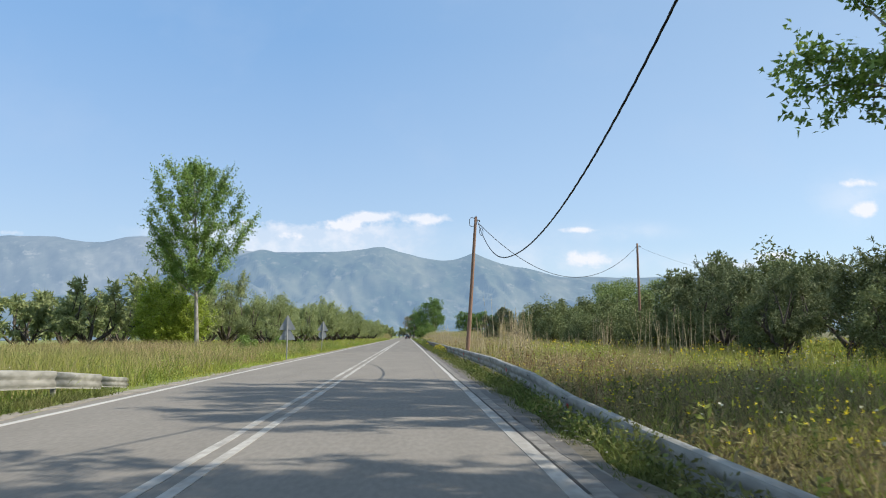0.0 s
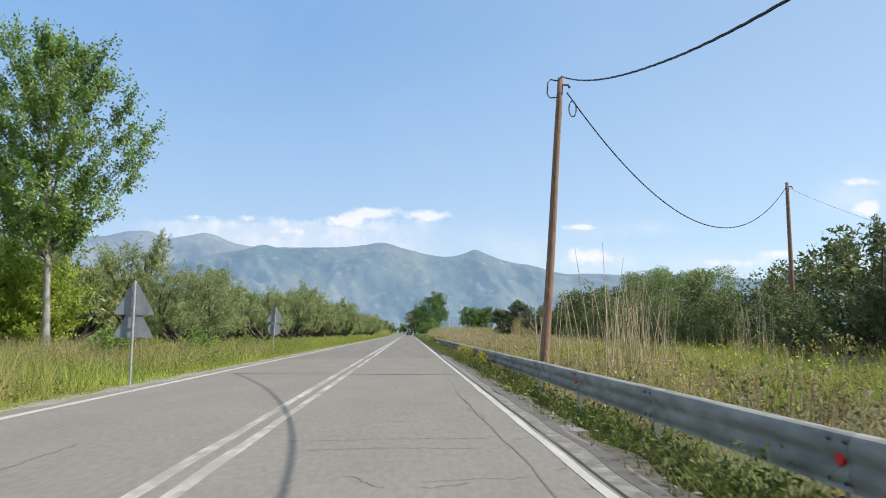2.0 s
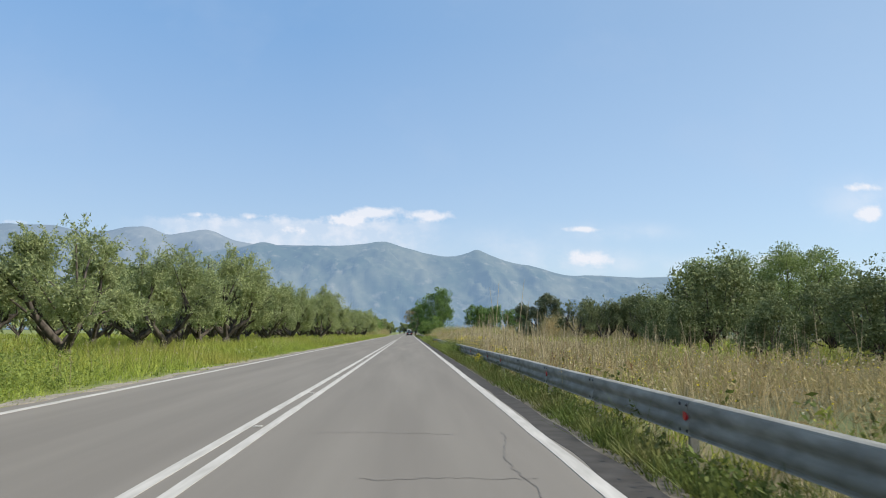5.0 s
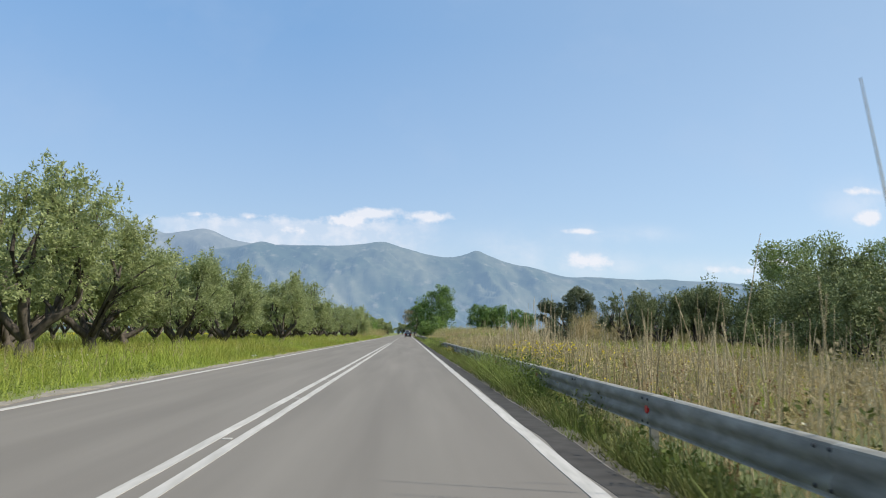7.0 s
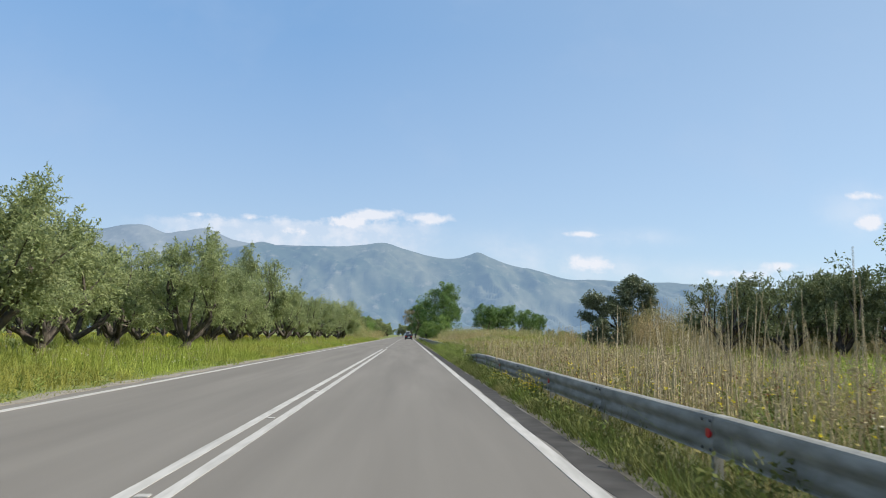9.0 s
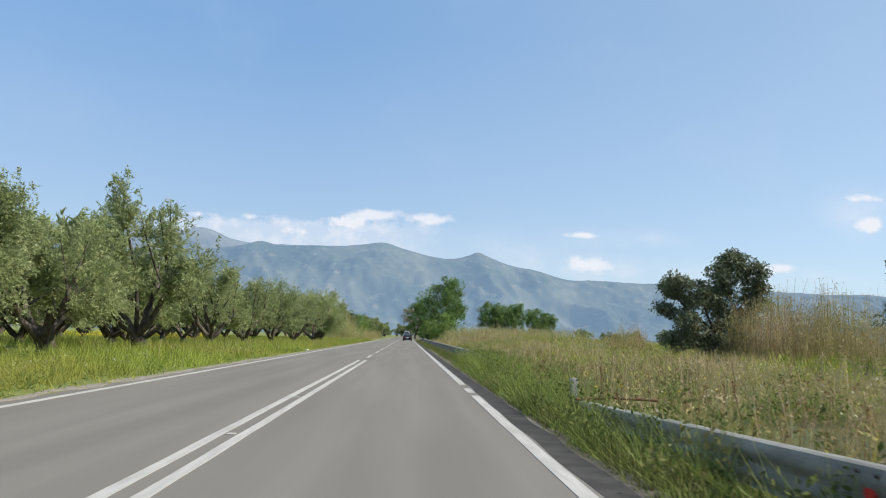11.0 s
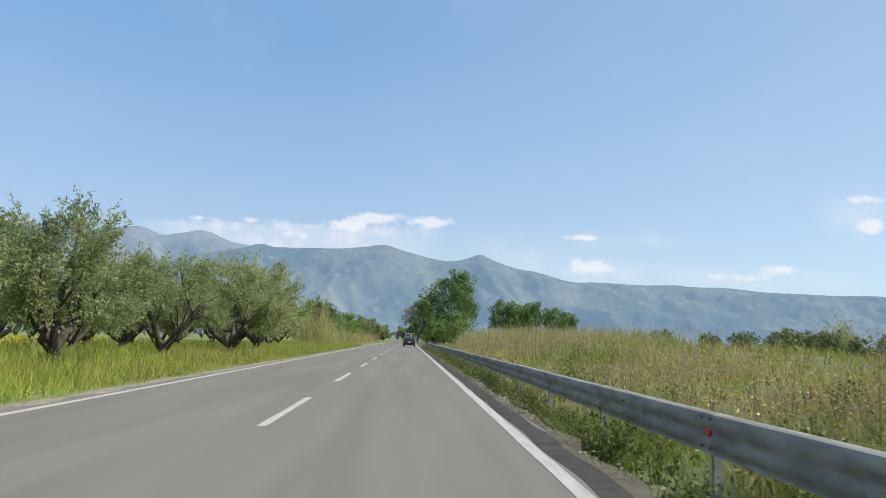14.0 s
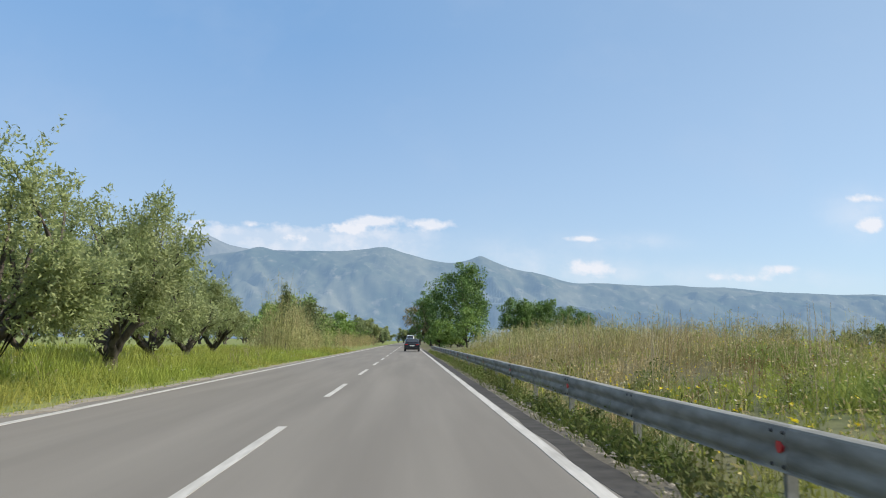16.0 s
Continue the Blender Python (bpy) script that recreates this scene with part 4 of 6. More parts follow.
def poplar_meshes(seed, height, fork, girth, branches, leaf_n, leaf_l, leaf_w, trunk_r, lean=(0.0, 0.0), extra=()):
    """A slim leader with limbs that climb outwards, and leafy shoots along their outer part; girth: radius of the crown at heights from fork to top."""
    r = np.random.default_rng(seed)
    s = np.linspace(0, 1, 16)
    leader = np.stack([lean[0] * s + 0.10 * np.sin(4 * s + seed), lean[1] * s + 0.08 * np.sin(5 * s), -0.25 + (height * 0.97 + 0.25) * s], 1)
    pieces = [tube(leader, trunk_r * (1.25 - 1.2 * s ** 0.8) + 0.012, 9)]
    at = np.linspace(fork, height, len(girth))
    q = np.linspace(0, 1, 8)[:, None]
    limbs = []
    for i in range(branches):
        z = fork + (height - fork) * (i + r.uniform(0, 1)) / branches * 0.97
        a = i * 2.4 + r.uniform(-0.5, 0.5)
        reach = float(np.interp(z, at, girth)) * r.uniform(0.62, 1.12) * (1 + 0.26 * math.sin(a + z * 0.95 + seed))
        out = np.array([math.cos(a), math.sin(a), 0])
        z0 = max(fork * 0.8, z - reach * r.uniform(0.75, 1.1))
        root = np.array([np.interp(z0, leader[:, 2], leader[:, j]) for j in range(3)])
        tip = np.array([root[0], root[1], 0]) + out * reach + np.array([0, 0, z + 0.25 * reach])
        mid = (root + tip) / 2 + out * reach * 0.14 + np.array([0, 0, -0.10 * reach]) + r.normal(0, 0.12, 3)
        limbs.append(root * (1 - q) ** 2 + 2 * mid * q * (1 - q) + tip * q ** 2)
    for (x, y, z) in extra:
        root = np.array([np.interp(fork * 0.95, leader[:, 2], leader[:, j]) for j in range(3)])
        tip = np.array([x, y, z])
        mid = (root + tip) / 2 + np.array([0, 0, 1.1])
        limbs.append(root * (1 - q) ** 2 + 2 * mid * q * (1 - q) + tip * q ** 2)
    for b in limbs:
        pieces.append(tube(b, trunk_r * (0.26 - 0.21 * q[:, 0]), 5))
    wv, wf = join(pieces)
    first = np.cumsum([0] + [len(p[0]) for p in pieces])[1:-1]
    wood = mesh_from("trunk", wv, wf, np.array([[b, b + 1, 40] for b in first]), smooth=True)
    limbs = np.array(limbs)
    per = 22
    n = leaf_n // per
    which = r.integers(0, len(limbs), n)
    t = 7 * (0.30 + 0.70 * r.random(n) ** 0.85)
    k = np.clip(t.astype(int), 0, 6)
    fr = (t - k)[:, None]
    base = limbs[which, k] * (1 - fr) + limbs[which, k + 1] * fr
    along = unit(limbs[which, k + 1] - limbs[which, k])
    way = unit(along * 0.7 + np.array([0, 0, 0.35]) + r.normal(0, 0.75, (n, 3)))
    ln = r.uniform(0.45, 1.15, (n, 1))
    u = r.random((n, per, 1))
    c = (base[:, None] + way[:, None] * ln[:, None] * u + r.normal(0, 0.10, (n, per, 3))).reshape(-1, 3)
    v, f = tri_leaves(c, leaf_l, leaf_w, np.repeat(way, per, 0) * 0.4, 0.25)
    return wood, mesh_from("crown", v, None, f)


def lobed(seed, height, spread, fork, n=8, low=0.36):
    """Uneven lobes for a crown: some wide and low, some upright."""
    r = np.random.default_rng(seed + 500)
    out = []
    for i in range(n):
        a = i * 2 * np.pi / n + r.uniform(-0.4, 0.4)
        d = spread * r.uniform(0.35, 0.72)
        z = fork + (height - fork) * r.uniform(low, 0.72)
        out.append((d * math.cos(a), d * math.sin(a), z, spread * r.uniform(0.30, 0.46), (height - fork) * r.uniform(0.20, 0.34)))
    for i in range(3):
        out.append((spread * r.uniform(-0.45, 0.45), spread * r.uniform(-0.45, 0.45), fork + (height - fork) * r.uniform(0.66, 0.86), spread * r.uniform(0.16, 0.28), (height - fork) * r.uniform(0.18, 0.30)))
    return out


def make_tree(name, meshes, bark, leaf, label, category, group):
    root = new(name)
    obj("trunk", meshes[0], bark, root)
    obj("crown", meshes[1], leaf, root)
    return tagged(root, label, category, group)


def plant_copies(proto, places, used):
    """Stands the prototype at the first place and copies it to the others: x, y, turn, size."""
    for (x, y, turn, size) in places:
        m = pose(x, y, float(ground_z(x, y)), 0, 0, turn)
        if proto.name not in used:
            used.add(proto.name)
            o = proto
            o.matrix_basis = m @ Matrix.Scale(size, 4)
        else:
            o = copy_thing(proto, m)
            o.matrix_basis = m @ Matrix.Scale(size, 4)


used = set()
OL = "gnarled olive tree with silvery green crown in grass"
SPECS = ((5.3, 3.0, 1.15), (5.2, 3.2, 1.05), (5.8, 2.8, 1.25), (4.9, 2.9, 1.0), (5.2, 3.1, 1.2), (5.0, 3.2, 1.0))


def olive_set(seed, specs, shoots, per, leaf_l, leaf_w, fine=True):
    return [make_tree("olive_tree", olive_meshes(seed + i, *sp, shoots, per, leaf_l, leaf_w, 0.235, fine), M_BARK, M_OLIVE, OL, "olive tree", "olive grove beside the road") for i, sp in enumerate(specs)]


olives = olive_set(20, SPECS, 860, 28, 0.122, 0.055)
far_olives = olive_set(40, SPECS[:2], 310, 14, 0.33, 0.135, False)
back_olives = olive_set(50, SPECS[1:3], 130, 13, 0.52, 0.22, False)
# front row along the verge: y, x, which, size
FRONT = [(64.5, -11.2, 1, 0.85), (71, -16.1, 2, 1.12), (74, -12.6, 4, 0.95), (80, -12.6, 0, 0.84), (89.6, -11.6, 3, 0.98), (98.8, -11.2, 4, 0.93), (107, -12.6, 3, 0.98), (115.2, -12.1, 2, 1.12), (122.6, -12.9, 0, 1.2), (132.5, -12.3, 5, 1.05)]
FRONT_FAR = [(140.3, -11.6, 4, 1.02), (147.5, -13.2, 3, 1.05), (156, -10.5, 2, 0.98), (160, -15.2, 1, 1.0), (167.5, -12.2, 5, 1.0), (173.2, -12.0, 5, 0.98), (183.5, -12.2, 2, 1.28), (190, -15.0, 3, 0.9), (194, -11.6, 5, 1.0), (202, -11.1, 0, 0.96), (210.6, -10.7, 4, 0.97),
             (220, -10.4, 5, 0.92), (230, -9.6, 1, 1.06), (238.3, -9.9, 4, 1.14), (246.5, -11.2, 2, 0.9), (254, -11.8, 5, 0.9), (262, -12.4, 3, 0.85)]
for k, (y, x, w, size) in enumerate(FRONT + FRONT_FAR):
    plant_copies(olives[w], [(x, y, (k * 137) % 360, size)], used)
k = 0
for row, x in enumerate((-20.5, -29.5, -40.0, -52.0, -15.8)):
    for y in np.arange(66 if row == 0 else 104 if row == 4 else 44, 266, 8.6 + 0.8 * (row % 4)):
        k += 1
        xx, yy = x + rng.uniform(-1.2, 1.2), y + rng.uniform(-1.6, 1.6)
        if row < 2 and yy < 62 and xx > -24:
            continue
        plant_copies((far_olives if row in (0, 4) else back_olives)[k % 2], [(xx, yy, rng.uniform(0, 360), rng.uniform(0.85, 1.12))], used)
for (x, y, size) in ((-24, 62, 1.05), (-27, 48, 1.1), (-33, 52, 1.1), (-36, 40, 1.15), (-44, 46, 1.2), (-20.5, 75, 1.0), (-17.5, 66, 0.9), (-21, 68, 1.25)):
    plant_copies(far_olives[int(x) % 2], [(x, y, rng.uniform(0, 360), size)], used)

# the tall poplar-like tree of the left verge with a bright bush at its foot
poplar = make_tree("poplar_tree", poplar_meshes(61, 13.7, 5.0, (1.3, 2.6, 3.4, 3.9, 3.8, 3.2, 2.2, 0.9), 46, 42000, 0.15, 0.10, 0.145, lean=(-0.7, 0.1)), M_BARK2, M_POPLAR, "tall fresh green roadside poplar with slender pale trunk", "tree", "")
plant_copies(poplar, [(-14.9, 58.1, 0, 1.0)], used)
bush = make_tree("yellow_green_bush", poplar_meshes(62, 5.0, 0.7, (1.3, 2.2, 2.5, 2.1, 1.0), 30, 13000, 0.17, 0.115, 0.08), M_BARK, M_LIME, "bright yellow-green leafy bush under the poplar", "bush", "")
plant_copies(bush, [(-18.4, 60.4, 10, 1.0), (-16.6, 60.8, 80, 0.8)], used)
# roadside poplars beside the start, whose shade crosses the road
POP = "tall leafy poplar beside the road throwing broken shade"
rp = make_tree("poplar_tree", poplar_meshes(63, 14.5, 4.2, (2.2, 3.6, 4.2, 4.3, 3.9, 3.0, 1.6), 48, 34000, 0.19, 0.14, 0.24), M_BARK2, M_POPLAR, POP, "tree", "roadside poplars")
plant_copies(rp, [(11.6, 10.4, 70, 0.86), (12.6, -5.0, 70, 1.0), (11.2, 0.6, 120, 1.08), (10.5, -12, 220, 1.0)], used)
# the one whose low boughs hang out towards the road
rp_low = make_tree("poplar_tree", poplar_meshes(64, 14.5, 5.0, (2.4, 3.3, 3.9, 4.2, 3.8, 2.8, 1.4), 48, 34000, 0.16, 0.115, 0.24, extra=((-5.2, 0.5, 6.2), (-4.7, 0.9, 6.9), (-4.1, 1.2, 6.1))), M_BARK2, M_POPLAR, "tall leafy poplar with low boughs hanging towards the road", "tree", "roadside poplars")
plant_copies(rp_low, [(13.2, 14.6, 0, 1.0)], used)

# low hedge across the far end of the right-hand field
HEDGE = [(27 + 1.45 * i + 0.6 * math.sin(5.0 * i), 268 + 5 * math.sin(2.1 * i), 0.30 + 0.13 * math.sin(3.3 * i) ** 2) for i in range(24)]
# the dark wood on the far side of the right-hand field
DK = "dense dark green field-edge tree with low crown"
darks = [make_tree("field_tree", tree_meshes(70 + k, *spec, clump_r=0.22, lobes=lobed(70 + k, *spec[:3], n=10, low=0.06)), M_BARK, M_DARK, DK, "tree", "trees at the field edge")
         for k, spec in enumerate(((7.2, 3.6, 0.9, 110, 6200, 0.28, 0.175, 0.25), (6.0, 3.3, 0.6, 110, 6200, 0.28, 0.175, 0.22), (8.0, 3.2, 1.6, 110, 6200, 0.28, 0.175, 0.24)))]
wild = [make_tree("wild_olive", olive_meshes(30 + i, *SPECS[i], 620, 22, 0.17, 0.075, 0.24), M_BARK, M_DARKOLIVE, "dark dense wild olive at the edge of the field", "tree", "trees at the field edge") for i in range(3)]
WOOD = [(17.5, 27, 0, 0.8), (22, 24, 1, 0.9), (16.5, 34, 1, 0.69), (20.5, 36, 0, 0.85), (18.5, 41, 0, 0.90), (22.5, 44.5, 2, 0.64), (19.2, 47.5, 1, 1.04), (25, 50, 0, 0.9), (20.0, 54.5, 0, 0.95), (24, 58, 2, 0.88), (23.2, 63, 1, 0.98), (27, 64, 0, 0.8)]
# further along, where the wood steps back from the road
WOOD_FAR = [(20.5, 70, 1, 0.75), (25, 73, 0, 0.8), (21, 79, 1, 0.8), (20, 87, 0, 0.50), (24, 90, 1, 0.62), (20.5, 96, 1, 0.62), (22.5, 104, 0, 0.60), (19.5, 113, 0, 0.85), (23.5, 118, 2, 0.8), (20.5, 124, 1, 0.62), (21.5, 130, 0, 0.60), (25.5, 128, 0, 0.65), (24.5, 136, 1, 0.75),
        (30, 140, 0, 0.8), (34, 148, 2, 1.0), (31, 157, 1, 0.95), (38, 160, 0, 1.1), (44, 168, 2, 1.1), (25.8, 181, 1, 1.15), (29.5, 184, 0, 1.0), (33, 178, 1, 1.1), (37, 186, 0, 1.1), (42, 181, 1, 1.2), (50, 178, 0, 1.3), (57, 172, 1, 1.3), (28, 176, 1, 1.15), (31, 174, 0, 1.1), (34.5, 173, 2, 1.05)]
WILD = (0, 1, 2, 3, 4, 6, 8, 30, 31, 32, 37, 38, 39)
for k, (x, y, w, size) in enumerate(WOOD + WOOD_FAR):
    plant_copies(wild[k % 3] if k in WILD else darks[w], [(x, y, (k * 101) % 360, size * (1.06 if k in WILD else 1.0))], used)
# undergrowth that closes the foot of the wood
for k in range(26):
    plant_copies(darks[k % 2], [(16.2 + 1.7 * (k % 3) + rng.uniform(-0.6, 0.6) + 0.05 * k, 25 + 3.6 * k + rng.uniform(-1, 1), rng.uniform(0, 360), rng.uniform(0.34, 0.52))], used)
hedge = make_tree("hedge_bush", tree_meshes(74, 6.4, 3.4, 0.5, 60, 1500, 0.55, 0.36, 0.2, clump_r=0.22, lobes=lobed(74, 6.4, 3.4, 0.5, n=10, low=0.06)), M_BARK, M_DARK, "small dark bush in the far field hedge", "bush", "bushes of the far hedge")
for k, (x, y, size) in enumerate(HEDGE):
    plant_copies(hedge, [(x, y, (k * 77) % 360, size)], used)
# a paler, open tree in that line
pale = make_tree("field_tree", tree_meshes(77, 9.5, 4.4, 2.0, 70, 19000, 0.19, 0.13, 0.25, clump_r=0.25), M_BARK, M_PALE, "pale green open-crowned tree behind dark field hedge", "tree", "trees at the field edge")
plant_copies(pale, [(39, 140, 0, 1.08), (51, 189, 70, 1.5), (61, 184, 130, 1.5)], used)
OAK_LOBES = [(-2.4, 0, 4.7, 0.9, 0.9), (-2.2, 0.6, 3.3, 1.1, 1.2), (-0.8, 0, 4.1, 1.0, 1.0), (1.5, 0.3, 6.6, 0.8, 0.7), (2.5, -0.5, 5.5, 0.9, 1.0), (2.9, 0.2, 4.0, 0.9, 1.2), (0.9, 0.6, 3.6, 1.3, 1.3),
             (-1.5, -0.6, 1.8, 1.2, 1.1), (1.2, -0.4, 1.8, 1.4, 1.1), (0.7, 0, 5.5, 0.8, 0.9), (2.2, 0.4, 2.6, 1.0, 1.0), (0.2, -0.5, 0.9, 1.6, 0.7), (-2.1, 0.0, 1.0, 1.0, 0.7), (2.4, -0.3, 1.0, 1.1, 0.8)]
oak = make_tree("evergreen_oak", tree_meshes(78, 7.4, 3.4, 1.9, 224, 28000, 0.19, 0.135, 0.26, clump_r=0.16, lobes=OAK_LOBES), M_BARK, M_OAK, "dark evergreen oak with clumped crown amid dry cane", "tree", "")
plant_copies(oak, [(23.4, 206.0, 0, 1.15)], used)

# trees far along the road
far = make_tree("plane_tree", tree_meshes(81, 19.5, 8.2, 3.5, 110, 15000, 0.46, 0.32, 0.55, clump_r=0.21, lobes=lobed(81, 19.5, 8.2, 3.0, n=10, low=0.2)), M_BARK, M_PLANE, "large deep green plane tree beside the road", "tree", "trees far along the road")
plant_copies(far, [(12.3, 404, 0, 1.0), (5.8, 430, 90, 0.72)], used)
far2 = make_tree("plane_tree", tree_meshes(82, 15.5, 6.2, 2.5, 100, 8000, 0.5, 0.34, 0.5, clump_r=0.22, lobes=lobed(82, 15.5, 6.2, 2.2, n=9, low=0.2)), M_BARK, M_PLANE, "rounded green tree in the distance across the field", "tree", "trees far along the road")
plant_copies(far2, [(33.5, 462, 0, 1.0), (38.5, 470, 40, 0.92), (43, 468, 100, 1.0), (54, 480, 200, 0.9), (60, 486, 20, 0.8)], used)
sap = make_tree("young_tree", tree_meshes(83, 7.0, 2.9, 1.2, 40, 3000, 0.40, 0.22, 0.2, clump_r=0.3), M_BARK, M_POPLAR, "pale green young tree beside the road", "tree", "")
plant_copies(sap, [(9.6, 345, 0, 1.0), (6.0, 372, 60, 0.8), (-17.5, 312, 30, 0.8), (-17, 330, 80, 1.1), (-13, 360, 20, 0.9)], used)
rust = make_tree("brown_leaved_tree", tree_meshes(84, 12.0, 4.5, 2.4, 44, 2600, 0.6, 0.35, 0.35, clump_r=0.28), M_BARK, M_RUST, "brownish budding tree far beside the road", "tree", "")
plant_copies(rust, [(3.6, 500, 0, 1.25), (-16, 520, 100, 0.55), (-19, 500, 10, 0.6), (-13, 560, 50, 0.5)], used)
for k in range(24):
    plant_copies(back_olives[k % 2], [(-13 - 2.2 * k + rng.uniform(-1, 1), 330 + rng.uniform(-25, 90), rng.uniform(0, 360), rng.uniform(0.8, 1.15))], used)
for k in range(26):
    plant_copies(back_olives[k % 2], [(40 + 3.9 * k + rng.uniform(-2, 2), 300 + rng.uniform(-30, 50) - 1.2 * k, rng.uniform(0, 360), rng.uniform(0.5, 0.8))], used)
for k in range(18):
    plant_copies(back_olives[k % 2], [(-9.5 - 1.6 * (k % 6) - rng.uniform(0, 3), 430 + 13 * k, rng.uniform(0, 360), rng.uniform(0.9, 1.5))], used)
for k in range(8):
    plant_copies(back_olives[k % 2], [(-7 + 3.2 * k, 700 + rng.uniform(-8, 8), rng.uniform(0, 360), rng.uniform(1.2, 1.9))], used)
# low scrub that lines the far road
scrub = make_tree("roadside_shrub", tree_meshes(88, 5.2, 2.9, 0.4, 70, 2200, 0.44, 0.28, 0.14, clump_r=0.25, lobes=lobed(88, 5.2, 2.9, 0.4, n=9, low=0.15)), M_BARK, M_POPLAR, "leafy green shrub beside the far road", "shrub", "shrubs along the far road")
for k in range(26):
    y = 296 + 9.5 * k
    plant_copies(scrub if k % 3 else darks[1], [(-11.5 - 2.5 * (k % 2) - rng.uniform(0, 2.5) - 0.01 * (y - 296), y, rng.uniform(0, 360), rng.uniform(0.65, 1.0))], used)
for k in range(14):
    y = 372 + 14 * k
    plant_copies(scrub, [(6.0 + 2.0 * (k % 2) + rng.uniform(0, 3), y, rng.uniform(0, 360), rng.uniform(0.6, 0.95))], used)
# a slender cypress
cyp = make_tree("cypress_tree", tree_meshes(85, 11.5, 1.1, 0.6, 40, 2200, 0.4, 0.2, 0.18, shape="tall", clump_r=0.5), M_BARK, M_DARK, "slender dark cypress standing above distant shrubs", "cypress", "")
plant_copies(cyp, [(-17.0, 460, 0, 0.78), (-10.5, 278, 0, 0.5)], used)

# ------------------------------------------------------------------ grass and weeds


def scatter(x0, x1, y0, y1, n, keep=None):
    x, y = rng.uniform(x0, x1, n), rng.uniform(y0, y1, n)
    if keep is not None:
        k = keep(x, y) > rng.random(n)
        x, y = x[k], y[k]
    return x, y


def clumped(x, y, per, spread):
    x = np.repeat(x, per) + rng.normal(0, spread, len(x) * per)
    y = np.repeat(y, per) + rng.normal(0, spread, len(y) * per)
    return x, y


def grass(name, x, y, height, width, material, label, category="grass", lean=0.38):
    p = np.stack([x, y, ground_z(x, y) - 0.02], 1)
    v, f = blades(p, height, width, lean)
    return tagged(obj(name, mesh_from(name, v, f), material), label, category, kind="stuff")


Y0, Y1 = 8, 300
# left verge
x, y = clumped(*scatter(-11.5, -5.90, Y0, Y1, 23500), 6, 0.07)
k = (x < -5.93) & ~((y < 66) & (x < -7.6) & (rng.random(len(x)) < 0.35))
x, y = x[k], y[k]
h = (0.07 + 0.37 * smoothstep(-6.0, -7.6, x)) * rng.uniform(0.4, 1.35, len(x)) * (1 + 0.22 * wave(x, y, 5) + 0.30 * wave(x, y, 1.3, 3)) * np.where(y < 66, 1.15, 1.0) * np.where((y < 20.5) & (x > -7.3), 0.35, 1.0)
grass("verge_grass", x, y, h, 0.019, M_GRASS, "tall fresh green verge grass")
x, y = clumped(*scatter(-26, -11.5, Y0, Y1, 9000), 6, 0.12)
grass("meadow_grass", x, y, 0.38 * rng.uniform(0.6, 1.3, len(x)), 0.035, M_GRASS, "green meadow grass under olive trees")
x, y = clumped(*scatter(-62, -26, 20, 300, 4000), 6, 0.25)
grass("meadow_grass", x, y, 0.42 * rng.uniform(0.6, 1.3, len(x)), 0.08, M_GRASS, "green meadow grass under olive trees")
# dry seed heads mixed in at the start of the left verge
x, y = clumped(*scatter(-24, -7.0, 10, 68, 13000, lambda x, y: (0.75 + 0.45 * wave(x, y, 6)) * np.where((y < 20.5) & (x > -7.6), 0.0, 1.0)), 4, 0.1)
grass("dry_grass", x, y, 0.75 * rng.uniform(0.6, 1.3, len(x)), 0.02, M_DRY, "straw-coloured dry grass stalks")
# strip between the asphalt and the guardrail, and under it
x, y = clumped(*scatter(1.80, 3.1, Y0 - 6, Y1, 13500, lambda x, y: smoothstep(1.66, 2.10, x) * (0.75 + 0.5 * wave(x, y, 3, 1))), 7, 0.06)
k = x > 1.80
x, y = x[k], y[k]
h = (0.07 + 0.22 * smoothstep(1.85, 2.5, x)) * rng.uniform(0.5, 1.4, len(x)) * (1 + 0.5 * wave(x, y, 4, 2))
h = h * (1 + 0.9 * smoothstep(150, 158, y) * (1 - smoothstep(172, 180, y)))
k = (rng.random(len(x)) > 0.6 * smoothstep(176, 182, y) * (1 - smoothstep(204, 214, y)) * (1 - smoothstep(2.5, 2.8, x)))
x, y, h = x[k], y[k], h[k]
k = (y > 148) & (y < 182)
grass("verge_weeds", x[~k], y[~k], np.clip(h[~k], 0.06, 0.8), 0.017, M_LUSH, "lush weeds between asphalt and guardrail", "weeds", 0.45)
grass("verge_weeds", x[k], y[k], np.clip(h[k], 0.06, 0.8), 0.014, M_TUFT, "long fresh grass where the guardrail breaks off", "weeds", 0.6)
x, y = clumped(*scatter(2.2, 3.7, 168.5, 187, 760, lambda x, y: np.where(x < 2.8, 1 - smoothstep(173.5, 175.5, y), 0.8)), 9, 0.07)
h = rng.uniform(0.45, 1.0, len(x)) * (1 - 0.35 * smoothstep(176, 187, y))
grass("verge_grass", x, y, h, 0.016, M_TUFT, "tall fresh grass over the guardrail's end", lean=0.4)
x, y = clumped(*scatter(1.88, 2.3, 62, 166, 5200, lambda x, y: 0.75 + 0.5 * wave(x, y, 1.5, 19)), 6, 0.05)
k = x > 1.83
x, y = x[k], y[k]
grass("verge_weeds", x, y, (0.05 + 0.30 * smoothstep(1.84, 2.2, x)) * rng.uniform(0.4, 1.3, len(x)), 0.02, M_LUSH, "low weeds creeping over the asphalt edge", "weeds", 0.5)
# dark low weeds below the far guardrail
x, y = clumped(*scatter(-7.5, -6.15, 5, 18, 900), 7, 0.06)
grass("verge_weeds", x, y, rng.uniform(0.06, 0.22, len(x)), 0.02, M_LUSH, "dark low weeds under the far guardrail", "weeds", 0.5)
